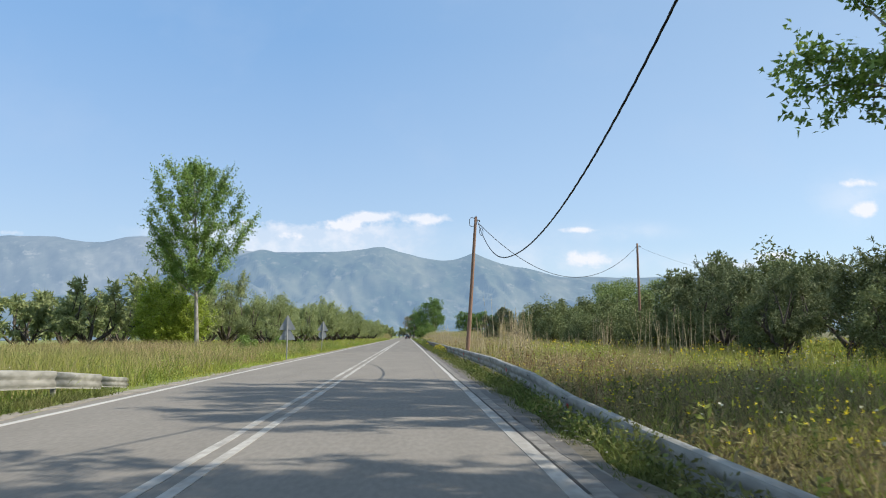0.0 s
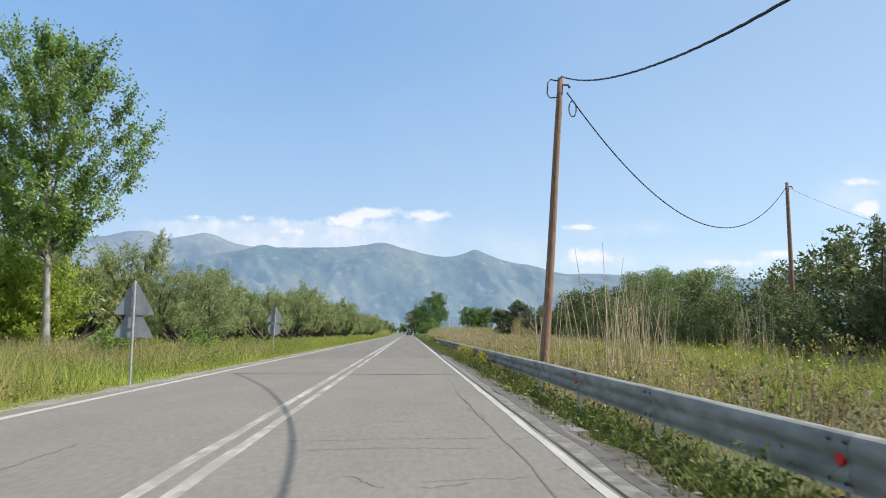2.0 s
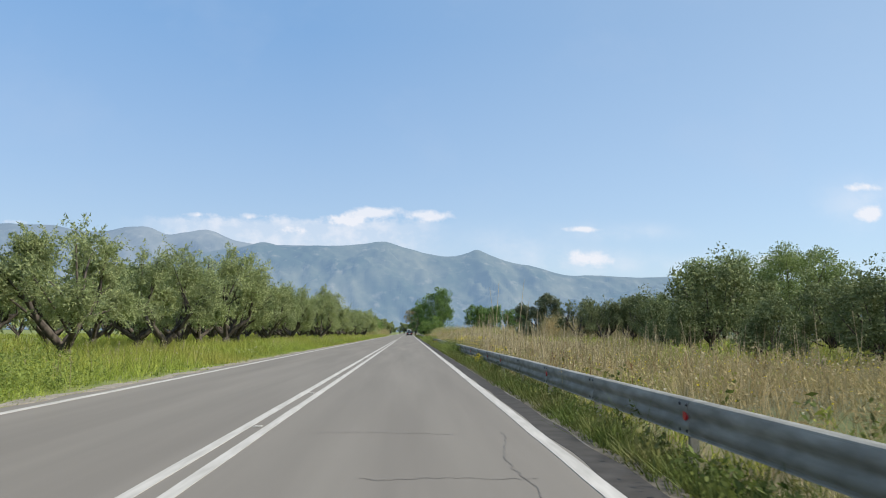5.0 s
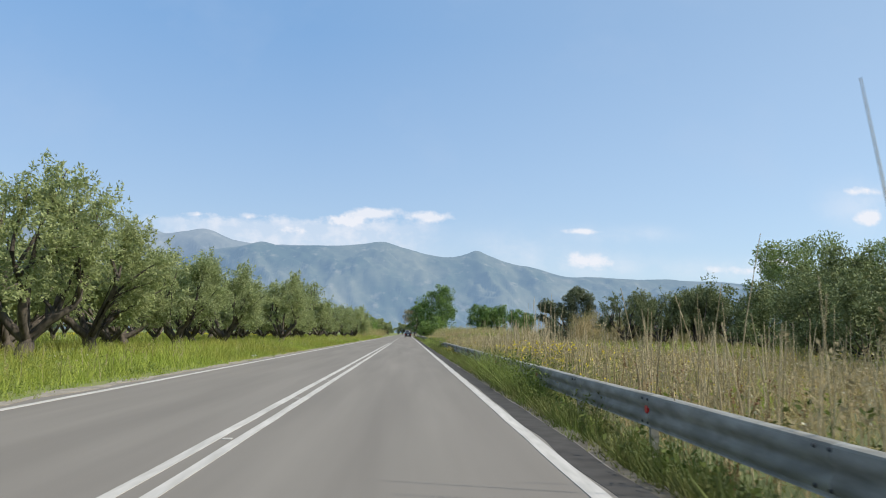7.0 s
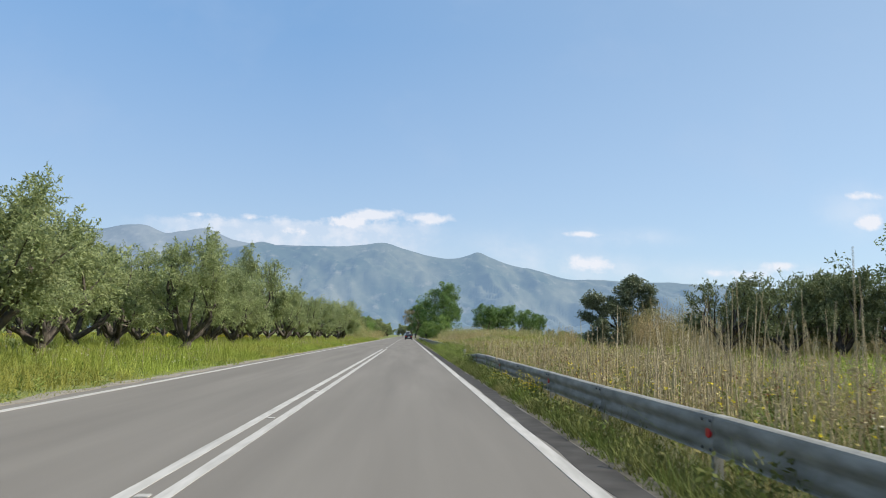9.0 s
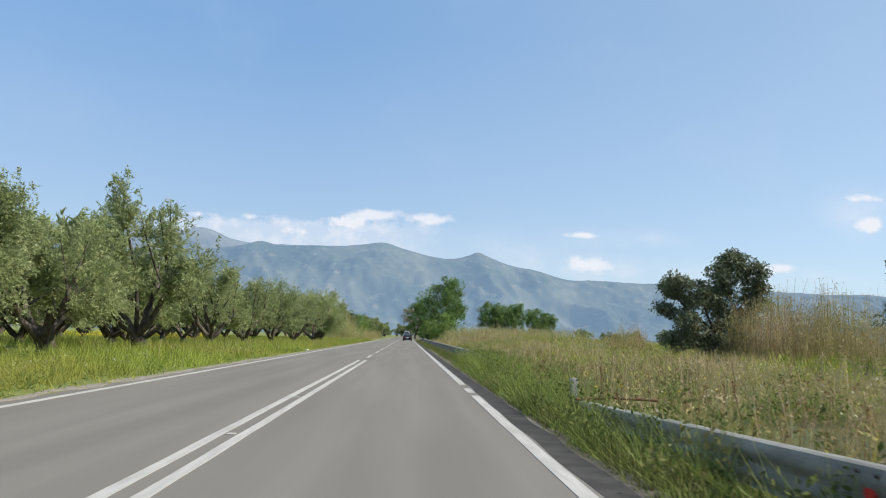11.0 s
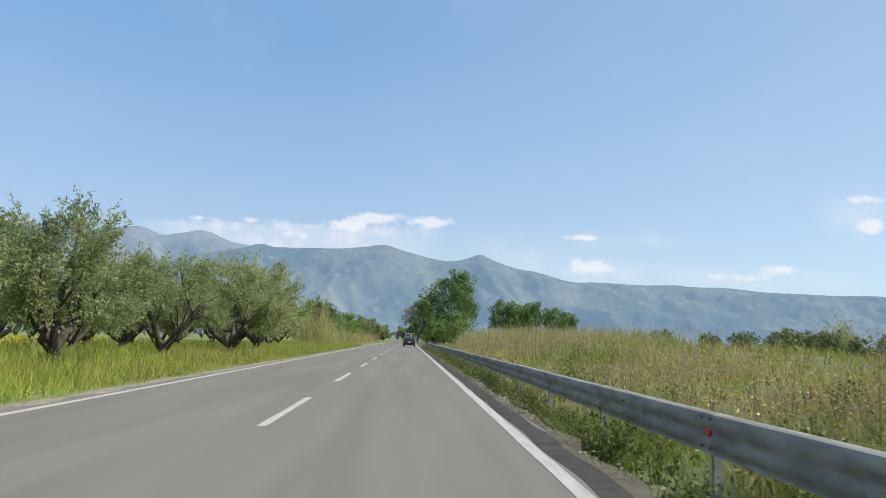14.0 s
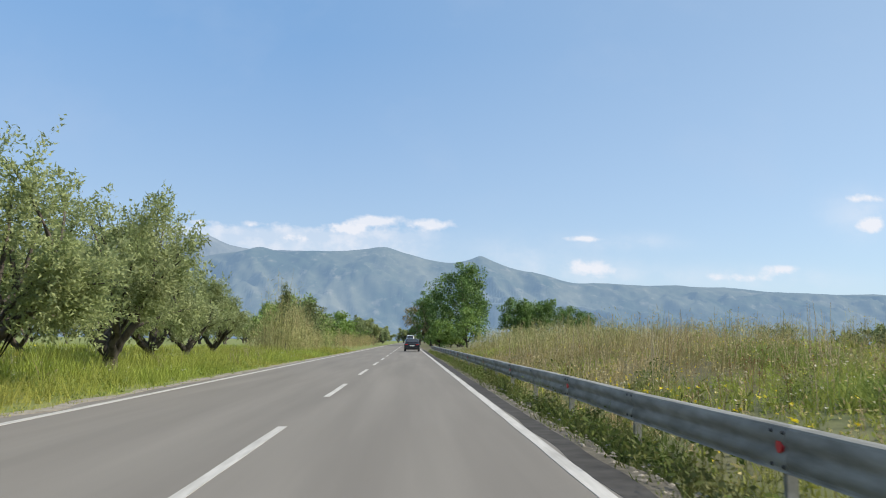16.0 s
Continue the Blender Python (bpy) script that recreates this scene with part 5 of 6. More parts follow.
# broad leaves among those weeds
x, y = clumped(*scatter(2.05, 2.75, Y0 - 4, Y1, 6800, lambda x, y: 0.6 + 0.6 * wave(x, y, 3, 4)), 11, 0.09)
k = rng.random(len(x)) > 0.65 * smoothstep(176, 182, y) * (1 - smoothstep(204, 214, y))
x, y = x[k], y[k]
p = np.stack([x, y, ground_z(x, y) + rng.uniform(0.02, 0.36, len(x))], 1)
v, f = leaves(p, 0.075, 0.034, None, -0.1)
tagged(obj("verge_weeds", mesh_from("verge_weeds", v, f), M_LUSH), "broad-leaved weeds under the guardrail", "weeds", kind="stuff")
# the near end of the right-hand field stands thicker
for n, wide, material, label in ((1500, 0.013, M_DRY, "tall straw-coloured dry field grass"), (2000, 0.014, M_BROWN, "olive brown dried field grass"), (1100, 0.014, M_GRASS, "patches of green grass in dry field")):
    x, y = clumped(*scatter(2.95, 8.5, -2, 27, n), 7, 0.08)
    grass("field_grass", x, y, (0.25 + 0.25 * smoothstep(3, 6, x)) * rng.uniform(0.5, 1.4, len(x)), wide, material, label, lean=0.45)

def low_field(x, y):
    """1 where the field stands low near the end of the walk."""
    return smoothstep(196, 204, y) * (1 - smoothstep(232, 242, y)) * (1 - smoothstep(7, 11, x)) * (0.75 + 0.35 * wave(x, y, 2.5, 31))


# right-hand field: dry grass with green patches
x, y = clumped(*scatter(2.95, 14, -3, Y1, 21000), 6, 0.09)
h = (0.32 + 0.26 * smoothstep(3, 7, x)) * rng.uniform(0.4, 1.35, len(x)) * (1 + 0.45 * wave(x, y, 3, 5)) * (1 - 0.5 * low_field(x, y))
green = (wave(x, y, 6, 9) + 0.35 * wave(x, y, 1.7, 2)) > 0.2 + 0.6 * smoothstep(72, 84, y) * (1 - smoothstep(140, 155, y)) + 0.10 * smoothstep(150, 160, y) * (1 - smoothstep(200, 215, y)) + 0.10 * smoothstep(205, 220, y) - 0.75 * smoothstep(5.5, 8.5, x) * (1 - smoothstep(64, 76, y)) + 0.75 * (1 - smoothstep(28, 44, y)) * (1 - smoothstep(6, 9, x))
grass("dry_grass", x[~green], y[~green], h[~green], 0.016, M_DRY, "tall straw-coloured dry field grass", lean=0.45)
grass("meadow_grass", x[green], y[green], h[green] * 0.9, 0.022, M_GRASS, "patches of green grass in dry field")
x, y = clumped(*scatter(14, 55, 2, Y1 + 40, 7500), 6, 0.2)
green = wave(x, y, 9, 9) > -0.15
h = 0.75 * rng.uniform(0.6, 1.3, len(x))
grass("dry_grass", x[~green], y[~green], h[~green], 0.06, M_DRY, "tall straw-coloured dry field grass")
grass("meadow_grass", x[green], y[green], h[green] * 0.9, 0.055, M_GRASS, "patches of green grass in dry field")


# leafy weeds all through the right-hand field
def field_weeds(n, x0, x1, leaf_l, leaf_w, tall, material, seed, label, keep):
    x, y = scatter(x0, x1, -3, Y1, n, keep)
    per = 12
    h = tall * rng.uniform(0.35, 1.0, len(x)) * (1 + 0.35 * wave(x, y, 3, seed)) * (1 - 0.5 * low_field(x, y))
    z = ground_z(x, y)
    t = rng.random((len(x), per))
    r = 0.05 + 0.16 * (1 - t) * h[:, None]
    a = rng.uniform(0, 2 * np.pi, (len(x), per))
    p = np.stack([(x[:, None] + r * np.cos(a)), (y[:, None] + r * np.sin(a)), z[:, None] + h[:, None] * t], -1).reshape(-1, 3)
    v, f = leaves(p, leaf_l, leaf_w, np.tile([0, 0, 0.7], (len(p), 1)), 0)
    tagged(obj("field_weeds", mesh_from("field_weeds", v, f), material), label, "weeds", kind="stuff")


field_weeds(11000, 2.95, 13, 0.12, 0.028, 0.72, M_DRY, 5, "brown dried leafy field weeds", lambda x, y: 0.6 + 0.5 * smoothstep(72, 84, y) * (1 - smoothstep(140, 155, y)) - 0.6 * wave(x, y, 6, 9))
field_weeds(5200, 2.95, 13, 0.12, 0.045, 0.65, M_GRASS, 6, "green leafy field weeds", lambda x, y: 0.5 + 0.7 * wave(x, y, 6, 9) - 0.15 * smoothstep(150, 160, y) * (1 - smoothstep(196, 206, y)) - 0.4 * smoothstep(72, 84, y) * (1 - smoothstep(140, 155, y)))
field_weeds(1600, 2.9, 6, 0.13, 0.06, 0.6, M_LUSH, 7, "dark green leafy field weeds", lambda x, y: (0.35 + 0.8 * wave(x, y, 4, 2)) * (0.25 + 0.75 * smoothstep(24, 40, y)))
field_weeds(16000, 2.95, 9, 0.10, 0.03, 0.62, M_BROWN, 4, "olive brown dried weeds in the field", lambda x, y: (1 - smoothstep(30, 48, y)) * (0.75 + 0.5 * wave(x, y, 3, 6)))
field_weeds(3000, 13, 30, 0.26, 0.09, 0.85, M_GRASS, 6, "green leafy field weeds", lambda x, y: 0.5 + 0.7 * wave(x, y, 9, 9))






# fresh green patches in the field near the end of the walk
for cx, cy, rx, ry, n in ((9.1, 224.5, 0.9, 1.5, 330), (11.6, 236.5, 1.0, 1.6, 260), (14.0, 246.0, 1.6, 2.5, 300)):
    x, y = clumped(rng.normal(cx, rx, n), rng.normal(cy, ry, n), 8, 0.09)
    grass("meadow_grass", x, y, rng.uniform(0.3, 0.68, len(x)), 0.034, M_TUFT, "fresh green leafy patch in the field", lean=0.5)


def seed_stalks(n, x0, x1, y0, y1, low, high, head, material, label, keep=None):
    """Thin curved stems, each with a ragged seed head."""
    x, y = clumped(*scatter(x0, x1, y0, y1, n // 3, keep), 3, 0.16)
    g = ground_z(x, y)
    h = rng.uniform(low, high, len(x)) * (1 + 0.25 * wave(x, y, 2.5, 8))
    lx, ly = rng.normal(0, 0.13, len(x)), rng.normal(0, 0.13, len(x))
    foot, bend, tip = np.stack([x, y, g], 1), np.stack([x + lx * h * 0.35, y + ly * h * 0.35, g + h * 0.6], 1), np.stack([x + lx * h, y + ly * h, g + h], 1)
    a = rng.uniform(0, 2 * np.pi, len(x))
    side = np.stack([np.cos(a), np.sin(a), 0 * a], 1) * 0.006
    v = np.stack([foot - side, foot + side, bend + side, bend - side, bend - side, bend + side, tip + side * 0.6, tip - side * 0.6], 1).reshape(-1, 3)
    k = np.repeat(np.arange(len(x)), 6)
    t = rng.uniform(0.0, 0.28, len(k))[:, None]
    lv, lf = leaves(tip[k] * (1 - t) + bend[k] * t + rng.normal(0, head * 0.25, (len(k), 3)), head, head * 0.42, np.tile([0, 0, 0.5], (len(k), 1)), 0)
    v, f = join([(v, np.arange(len(v)).reshape(-1, 4)), (lv, lf)])
    tagged(obj("seed_stalks", mesh_from("seed_stalks", v, f), material), label, "dry stalks", kind="stuff")


seed_stalks(7000, 3.0, 13, 28, 255, 0.5, 1.0, 0.055, M_SEED, "pale dry grass stalks with ragged seed heads", lambda x, y: (1 - smoothstep(5.5, 8, x) * (1 - smoothstep(66, 78, y))) * (1 - 0.8 * low_field(x, y)))
seed_stalks(3600, 2.95, 9, 14, 255, 0.45, 0.95, 0.05, M_DOCK, "rusty brown dock stalks with seed heads", lambda x, y: (0.35 + 0.6 * wave(x, y, 5, 14)) * (1 - 0.8 * low_field(x, y)))
seed_stalks(1500, 3.0, 7.5, 84, 150, 0.7, 1.4, 0.06, M_SEED, "pale dry grass stalks with ragged seed heads")
seed_stalks(2600, -11, -6.9, 21, 290, 0.4, 0.75, 0.045, M_SEED, "pale seed heads above the verge grass", lambda x, y: 0.3 + 0.6 * wave(x, y, 5, 21))


def verge_plants(n, x0, x1, y0, y1, tall, label):
    x, y = scatter(x0, x1, y0, y1, n, lambda x, y: 0.5 + 0.7 * wave(x, y, 4, 12))
    per = 12
    h = tall * rng.uniform(0.4, 1.0, len(x)) * smoothstep(-5.8, -7.2, x)
    t = rng.random((len(x), per))
    a = rng.uniform(0, 2 * np.pi, (len(x), per))
    r = 0.05 + 0.15 * (1 - t) * h[:, None]
    p = np.stack([x[:, None] + r * np.cos(a), y[:, None] + r * np.sin(a), ground_z(x, y)[:, None] + h[:, None] * t], -1).reshape(-1, 3)
    v, f = leaves(p, 0.085, 0.028, np.tile([0, 0, 0.7], (len(p), 1)), 0)
    tagged(obj("verge_weeds", mesh_from("verge_weeds", v, f), M_TUFT), label, "weeds", kind="stuff")


verge_plants(3400, -12, -6.4, 21, 80, 0.75, "mixed green leafy weeds on the verge")
verge_plants(2000, -10, -6.6, 52, 80, 1.05, "tall green leafy weeds round the road signs")
verge_plants(4800, -11.5, -6.2, 80, 290, 0.50, "low green leafy weeds on the verge")
for (x, y, size) in ((-9.6, 61.5, 0.24), (-10.5, 53, 0.24), (-9.4, 72, 0.2)):
    plant_copies(scrub, [(x, y, rng.uniform(0, 360), size)], used)
# stones and litter of dry bits along the edge of the asphalt
def pebbles(n, x0, x1, y0, y1, size, label):
    x, y = scatter(x0, x1, y0, y1, n, lambda x, y: 0.55 + 0.6 * wave(x, y, 2.2, 17))
    n = len(x)
    r = size * rng.uniform(0.35, 1.3, (n, 1)) ** 1.4
    c = np.stack([x, y, np.maximum(ground_z(x, y), -0.004) + 0.002], 1)
    turn = rng.uniform(0, 2 * np.pi, n)
    ex, ey = np.stack([np.cos(turn), np.sin(turn), 0 * turn], 1), np.stack([-np.sin(turn), np.cos(turn), 0 * turn], 1)
    up = np.array([[0, 0, 1.0]])
    pts = [c + ex * r * 1.2, c + ey * r * 0.8, c - ex * r * 1.1, c - ey * r * 0.9, c + up * r * rng.uniform(0.35, 0.7, (n, 1)) + ex * r * 0.2]
    v = np.stack(pts, 1).reshape(-1, 3)
    b = np.arange(n)[:, None] * 5
    f = np.concatenate([b + np.array([[i, (i + 1) % 4, 4]]) for i in range(4)])
    tagged(obj("pebbles", mesh_from("pebbles", v, None, f), M_SHOULDER), label, "stones", kind="stuff")


pebbles(2200, 1.88, 2.25, 166, 262, 0.03, "pale stones and crumbs along the asphalt edge")
pebbles(800, 1.75, 2.2, 8, 64, 0.025, "pale broken stones along the asphalt edge")
pebbles(1200, -6.6, -5.95, 10, 260, 0.022, "small grit along the asphalt edge")
# a short concrete marker post where the guardrail breaks off
mp = box(0.12, 0.12, 0.90, (0, 0, 0), 0.012)
marker = part("marker_post", mp, M_STEEL, None)
marker.matrix_basis = pose(2.95, 159.75, 0.03, 2, -3, 12)
tagged(marker, "short weathered concrete marker post in grass", "post")


# a rusty bar lying across the weeds there
v, f = tube([(2.7, 158.4, 0.22), (3.3, 158.5, 0.25), (4.0, 158.5, 0.22)], [0.022, 0.022, 0.022], 8)
tagged(obj("iron_bar", mesh_from("iron_bar", v, f, smooth=True), M_RUSTY), "rusty brown iron bar lying across weeds", "bar")


# standing dead canes
def canes(x, y, height, r, name="cane_stand", label="tall dead grey-brown cane stems standing in field"):
    z = ground_z(x, y)
    pieces = []
    for a, b, c, h in zip(x, y, z, height):
        lx, ly = rng.normal(0, 0.07, 2)
        pieces.append(tube([(a, b, c - 0.05), (a + lx * h * 0.5, b + ly * h * 0.5, c + h * 0.5), (a + lx * h * 1.2, b + ly * h * 1.2, c + h)], [r, r * 0.9, r * 0.45], 4))
    v, f = join(pieces)
    return tagged(obj(name, mesh_from(name, v, f), M_CANE), label, "cane", kind="stuff")


def cane_field(x0, x1, y0, y1, n, low, high):
    x, y = clumped(*scatter(x0, x1, y0, y1, n, lambda x, y: 0.7 + 0.6 * wave(x, y, 4, 6)), 4, 0.25)
    canes(x, y, rng.uniform(low, high, len(x)) ** 1.0, 0.0105)


cane_field(12.5, 16.5, 37, 45, 14, 1.6, 3.0)
cane_field(12.5, 15.2, 54, 58, 5, 1.6, 2.8)
cane_field(4.4, 7.6, 44, 51, 40, 1.2, 3.1)
cane_field(5.0, 12.0, 228, 262, 26, 1.2, 2.0)
cane_field(3.6, 9, 84, 150, 150, 0.8, 1.9)
cane_field(9, 24, 60, 150, 200, 0.8, 1.9)
cane_field(4.2, 6.6, 121, 136, 70, 1.1, 2.3)
cane_field(5.0, 6.4, 124, 128, 7, 2.4, 3.2)
cane_field(3.6, 6.5, 92, 104, 30, 1.2, 2.4)
canes(np.array([4.3, 4.6, 5.0, 4.9, 5.2, 3.4, 3.6, 4.4, 5.8, 5.4, 5.0]), np.array([44.5, 44.9, 44.2, 45.4, 44.9, 94.3, 94.6, 95.0, 103.3, 122.3, 127]), np.array([2.5, 2.3, 3.6, 3.7, 3.4, 3.5, 3.3, 3.6, 3.2, 2.8, 2.5]), 0.013)


# live reed thickets
def reeds(x0, x1, y0, y1, n, low, high, label="dense pale reed thicket with drooping leaves", material=None, leaf=0.42, dome=0.0):
    x, y = scatter(x0, x1, y0, y1, n)
    h = rng.uniform(low, high, n) * (1 + 0.28 * wave(x, y, 1.6, 4) + 0.15 * wave(x, y, 0.5, 1))
    h = h * (1 - dome + dome * np.exp(-2.2 * ((2 * x - x0 - x1) / (x1 - x0)) ** 2))
    z = ground_z(x, y)
    p = np.stack([x, y, z], 1)
    v1, f1 = blades(p, h, 0.022, 0.10, 0.5)
    m = 7
    t = rng.uniform(0.3, 1.0, (n, m))
    q = np.stack([np.repeat(x, m), np.repeat(y, m), (z[:, None] + h[:, None] * t).ravel()], 1)
    v2, f2 = leaves(q, leaf, leaf * 0.075, np.tile([0, 0, 0.5], (n * m, 1)), 0.1)
    v, f = join([(v1, f1), (v2, f2)])
    tagged(obj("reed_thicket", mesh_from("reed_thicket", v, f), material or M_REEDLEAF), label, "reeds", kind="stuff")


reeds(-12.6, -8.4, 273, 289, 560, 2.4, 5.2, dome=0.75)
reeds(-12.6, -8.4, 271, 289, 380, 2.2, 5.4, "dry tan reeds mixed through a green thicket", M_DRY, dome=0.6)
reeds(-16, -9, 291, 318, 600, 1.6, 2.8)
reeds(-11.5, -8.3, 318, 430, 800, 1.2, 2.4, "dry tan roadside reeds in the distance", M_DRY)
reeds(17.2, 20.0, 210, 215, 320, 1.4, 2.4, "dense dry tan reed stand under the oak", M_DRY, 0.3)
reeds(23.5, 32, 197, 204, 1300, 2.8, 4.8, "dense dry tan reed stand under the oak", M_DRY)
reeds(23, 44, 178, 206, 2600, 1.6, 3.0, "dense dry tan reed stand under the oak", M_DRY)
reeds(49, 53.5, 276, 281, 170, 2.6, 4.2, leaf=1.1, dome=0.5)
reeds(6.5, 25, 252, 305, 2600, 1.1, 1.8, leaf=0.32)
reeds(6.5, 25, 248, 300, 1500, 1.1, 1.9, "dry tan reed stalks on the bank", M_DRY, 0.3)
reeds(5.5, 14, 232, 258, 700, 0.55, 1.1, "dry tan reed stalks on the bank", M_DRY, 0.22)


# bushy clumps that lean over the guardrail
spots = [(2.5, 106, 0.7, 0.9), (2.5, 115.5, 0.75, 0.8), (2.55, 142, 0.7, 0.9), (2.45, 173, 0.95, 1.3), (2.5, 176.2, 1.0, 1.2), (2.5, 179.5, 0.85, 1.0), (2.6, 168.5, 0.8, 1.2), (2.6, 164, 0.75, 1.0), (2.5, 160, 0.7, 1.0), (2.5, 227, 0.65, 0.8), (2.5, 240, 0.7, 0.8)]
spots += [(2.5, 104.5 + 1.2 * i, rng.uniform(0.75, 1.05), 1.1) for i in range(9)]
spots += [(rng.uniform(2.45, 3.0), 151 + 1.9 * i, rng.uniform(0.6, 0.95), rng.uniform(0.9, 1.5)) for i in range(15)]
spots += [(rng.uniform(2.35, 2.7), rng.uniform(8, 290), rng.uniform(0.35, 0.65), rng.uniform(0.4, 1.0)) for _ in range(70)]
# leafy bushes in the field just behind the rail
spots += [(rng.uniform(3.1, 4.6), 176 + 0.9 * i, rng.uniform(0.55, 0.95), rng.uniform(1.0, 1.7)) for i in range(24)]
spots += [(rng.uniform(3.1, 8.0), rng.uniform(84, 250), rng.uniform(0.4, 0.8), rng.uniform(0.7, 1.5)) for _ in range(60)]
pieces, pieces2 = [], []
for (cx, cy, tall, wide) in spots:
    n = int(260 * wide)
    x, y = rng.normal(cx, 0.16, n), rng.normal(cy, 0.32 * wide, n)
    hh = tall * np.exp(-0.5 * ((y - cy) / (0.45 * wide)) ** 2)
    z = ground_z(x, y) + 0.02
    pieces.append(leaves(np.stack([x, y, z + hh * rng.random(n)], 1), 0.075, 0.03, np.tile([0, 0, 0.6], (n, 1)), 0))
    m = n // 2
    pieces2.append(blades(np.stack([x[:m], y[:m], z[:m] - 0.04], 1), hh[:m] * rng.uniform(0.7, 1.3, m), 0.011, 0.6))
v, f = join(pieces)
tagged(obj("verge_weeds", mesh_from("verge_weeds", v, f), M_LUSH), "bushy leafy weeds leaning over the guardrail", "weeds", kind="stuff")
v, f = join(pieces2)
tagged(obj("verge_grass", mesh_from("verge_grass", v, f), M_TUFT), "long grass tufts leaning over the guardrail", "grass", kind="stuff")


# flowers
def flowers(x, y, z, size, material, label, category="flowers"):
    p = np.stack([x, y, z], 1)
    v, f = leaves(np.repeat(p, 3, 0), size, size * 0.8, None, -0.6)
    return tagged(obj("wild_flowers", mesh_from("wild_flowers", v, f), material), label, category, kind="stuff")


def daisies(x0, x1, y0, y1, n, low, high, size, label):
    x, y = scatter(x0, x1, y0, y1, n)
    g = ground_z(x, y)
    h = rng.uniform(low, high, len(x))
    flowers(x, y, g + h, size, M_YELLOW, label)
    v, f = blades(np.stack([x, y, g], 1), h * 1.01, 0.012, 0.0, 0.6)
    k = rng.integers(0, len(x), len(x) * 6)
    lv, lf = leaves(np.stack([x[k], y[k], g[k] + h[k] * rng.uniform(0.1, 0.9, len(k))], 1), 0.11, 0.022, None, 0)
    v, f = join([(v, f), (lv, lf)])
    tagged(obj("daisy_plant", mesh_from("daisy_plant", v, f), M_LUSH), "tall leafy stems of yellow daisies", "plant", kind="stuff")


def mustard(cx, cy, rx, ry, h, n):
    x, y = rng.normal(cx, rx, n), rng.normal(cy, ry, n)
    top = ground_z(x, y) + h * rng.uniform(0.35, 1.0, n) * np.exp(-0.25 * ((x - cx) / rx) ** 2)
    flowers(x, y, top, 0.021, M_YELLOW, "bright yellow mustard blossoms at the guardrail")
    g = np.stack([x, y, ground_z(x, y)], 1)
    v, f = blades(g, top - g[:, 2], 0.012, 0.1)
    k = rng.integers(0, n, n * 4)
    lv, lf = leaves(np.stack([x[k] + rng.normal(0, 0.05, n * 4), y[k] + rng.normal(0, 0.05, n * 4), g[k, 2] + (top[k] - g[k, 2]) * rng.random(n * 4)], 1), 0.09, 0.035, None, 0)
    v, f = join([(v, f), (lv, lf)])
    tagged(obj("mustard_plant", mesh_from("mustard_plant", v, f), M_LUSH), "bushy green mustard plant at the guardrail", "plant", kind="stuff")


for (cx, cy, rx, ry, h, n) in ((2.42, 50.6, 0.15, 0.50, 0.78, 640), (2.45, 57.2, 0.16, 0.7, 0.85, 600), (2.5, 61.5, 0.18, 0.8, 0.85, 500), (2.4, 90.0, 0.12, 0.5, 0.7, 250), (3.4, 92.0, 0.3, 0.9, 0.95, 450), (2.5, 134.5, 0.15, 0.8, 0.7, 250), (2.4, 138, 0.15, 0.7, 0.6, 160), (2.45, 40, 0.2, 1.2, 0.3, 160)):
    mustard(cx, cy, rx, ry, h, n)
x, y = scatter(2.9, 18, 4, 290, 15000, lambda x, y: 0.12 + smoothstep(-0.1, 0.7, wave(x, y, 8, 3)) * 0.7)
flowers(x, y, ground_z(x, y) + rng.uniform(0.25, 0.8, len(x)), 0.03, M_YELLOW, "scattered small yellow field flowers")
daisies(3.1, 5.2, 108, 119, 190, 0.6, 1.2, 0.05, "tall yellow daisies behind the guardrail")
daisies(3.1, 6.0, 6, 22, 90, 0.4, 0.8, 0.03, "tall yellow daisies behind the guardrail")
daisies(3.0, 4.6, 215, 232, 120, 0.4, 0.8, 0.045, "tall yellow daisies behind the guardrail")
x, y = scatter(3.05, 6.5, 4, 22, 170)
flowers(x, y, ground_z(x, y) + rng.uniform(0.4, 0.75, len(x)), 0.03, M_YELLOW, "yellow daisies over the guardrail")
x, y = scatter(2.95, 8.0, 104, 152, 3000, lambda x, y: 0.55 + 0.6 * wave(x, y, 2.5, 23))
flowers(x, y, ground_z(x, y) + rng.uniform(0.35, 1.05, len(x)), 0.03, M_CREAM, "creamy umbels among dry canes")
x, y = scatter(2.95, 9.0, 196, 250, 1800, lambda x, y: 0.5 + 0.6 * wave(x, y, 3, 23))
flowers(x, y, ground_z(x, y) + rng.uniform(0.35, 0.85, len(x)), 0.03, M_CREAM, "creamy umbels in the field")
x, y = scatter(3.0, 8.5, 110, 140, 500)
flowers(x, y, ground_z(x, y) + rng.uniform(0.45, 1.0, len(x)), 0.034, M_YELLOW, "yellow daisies among dry canes")
x, y = scatter(8, 30, 20, 70, 1300, lambda x, y: smoothstep(0.0, 0.6, wave(x, y, 5, 1)))
flowers(x, y, ground_z(x, y) + rng.uniform(0.6, 0.95, len(x)), 0.06, M_YELLOW, "scattered small yellow field flowers")
x, y = scatter(2.9, 14, 4, 290, 2500)
flowers(x, y, ground_z(x, y) + rng.uniform(0.35, 0.8, len(x)), 0.03, M_WHITE, "scattered cream seed heads in grass")
x, y = scatter(-13, -6.5, 10, 290, 2500, lambda x, y: smoothstep(0.0, 0.7, wave(x, y, 6, 8)))
flowers(x, y, ground_z(x, y) + rng.uniform(0.2, 0.5, len(x)), 0.035, M_WHITE, "scattered pale daisies in the verge")
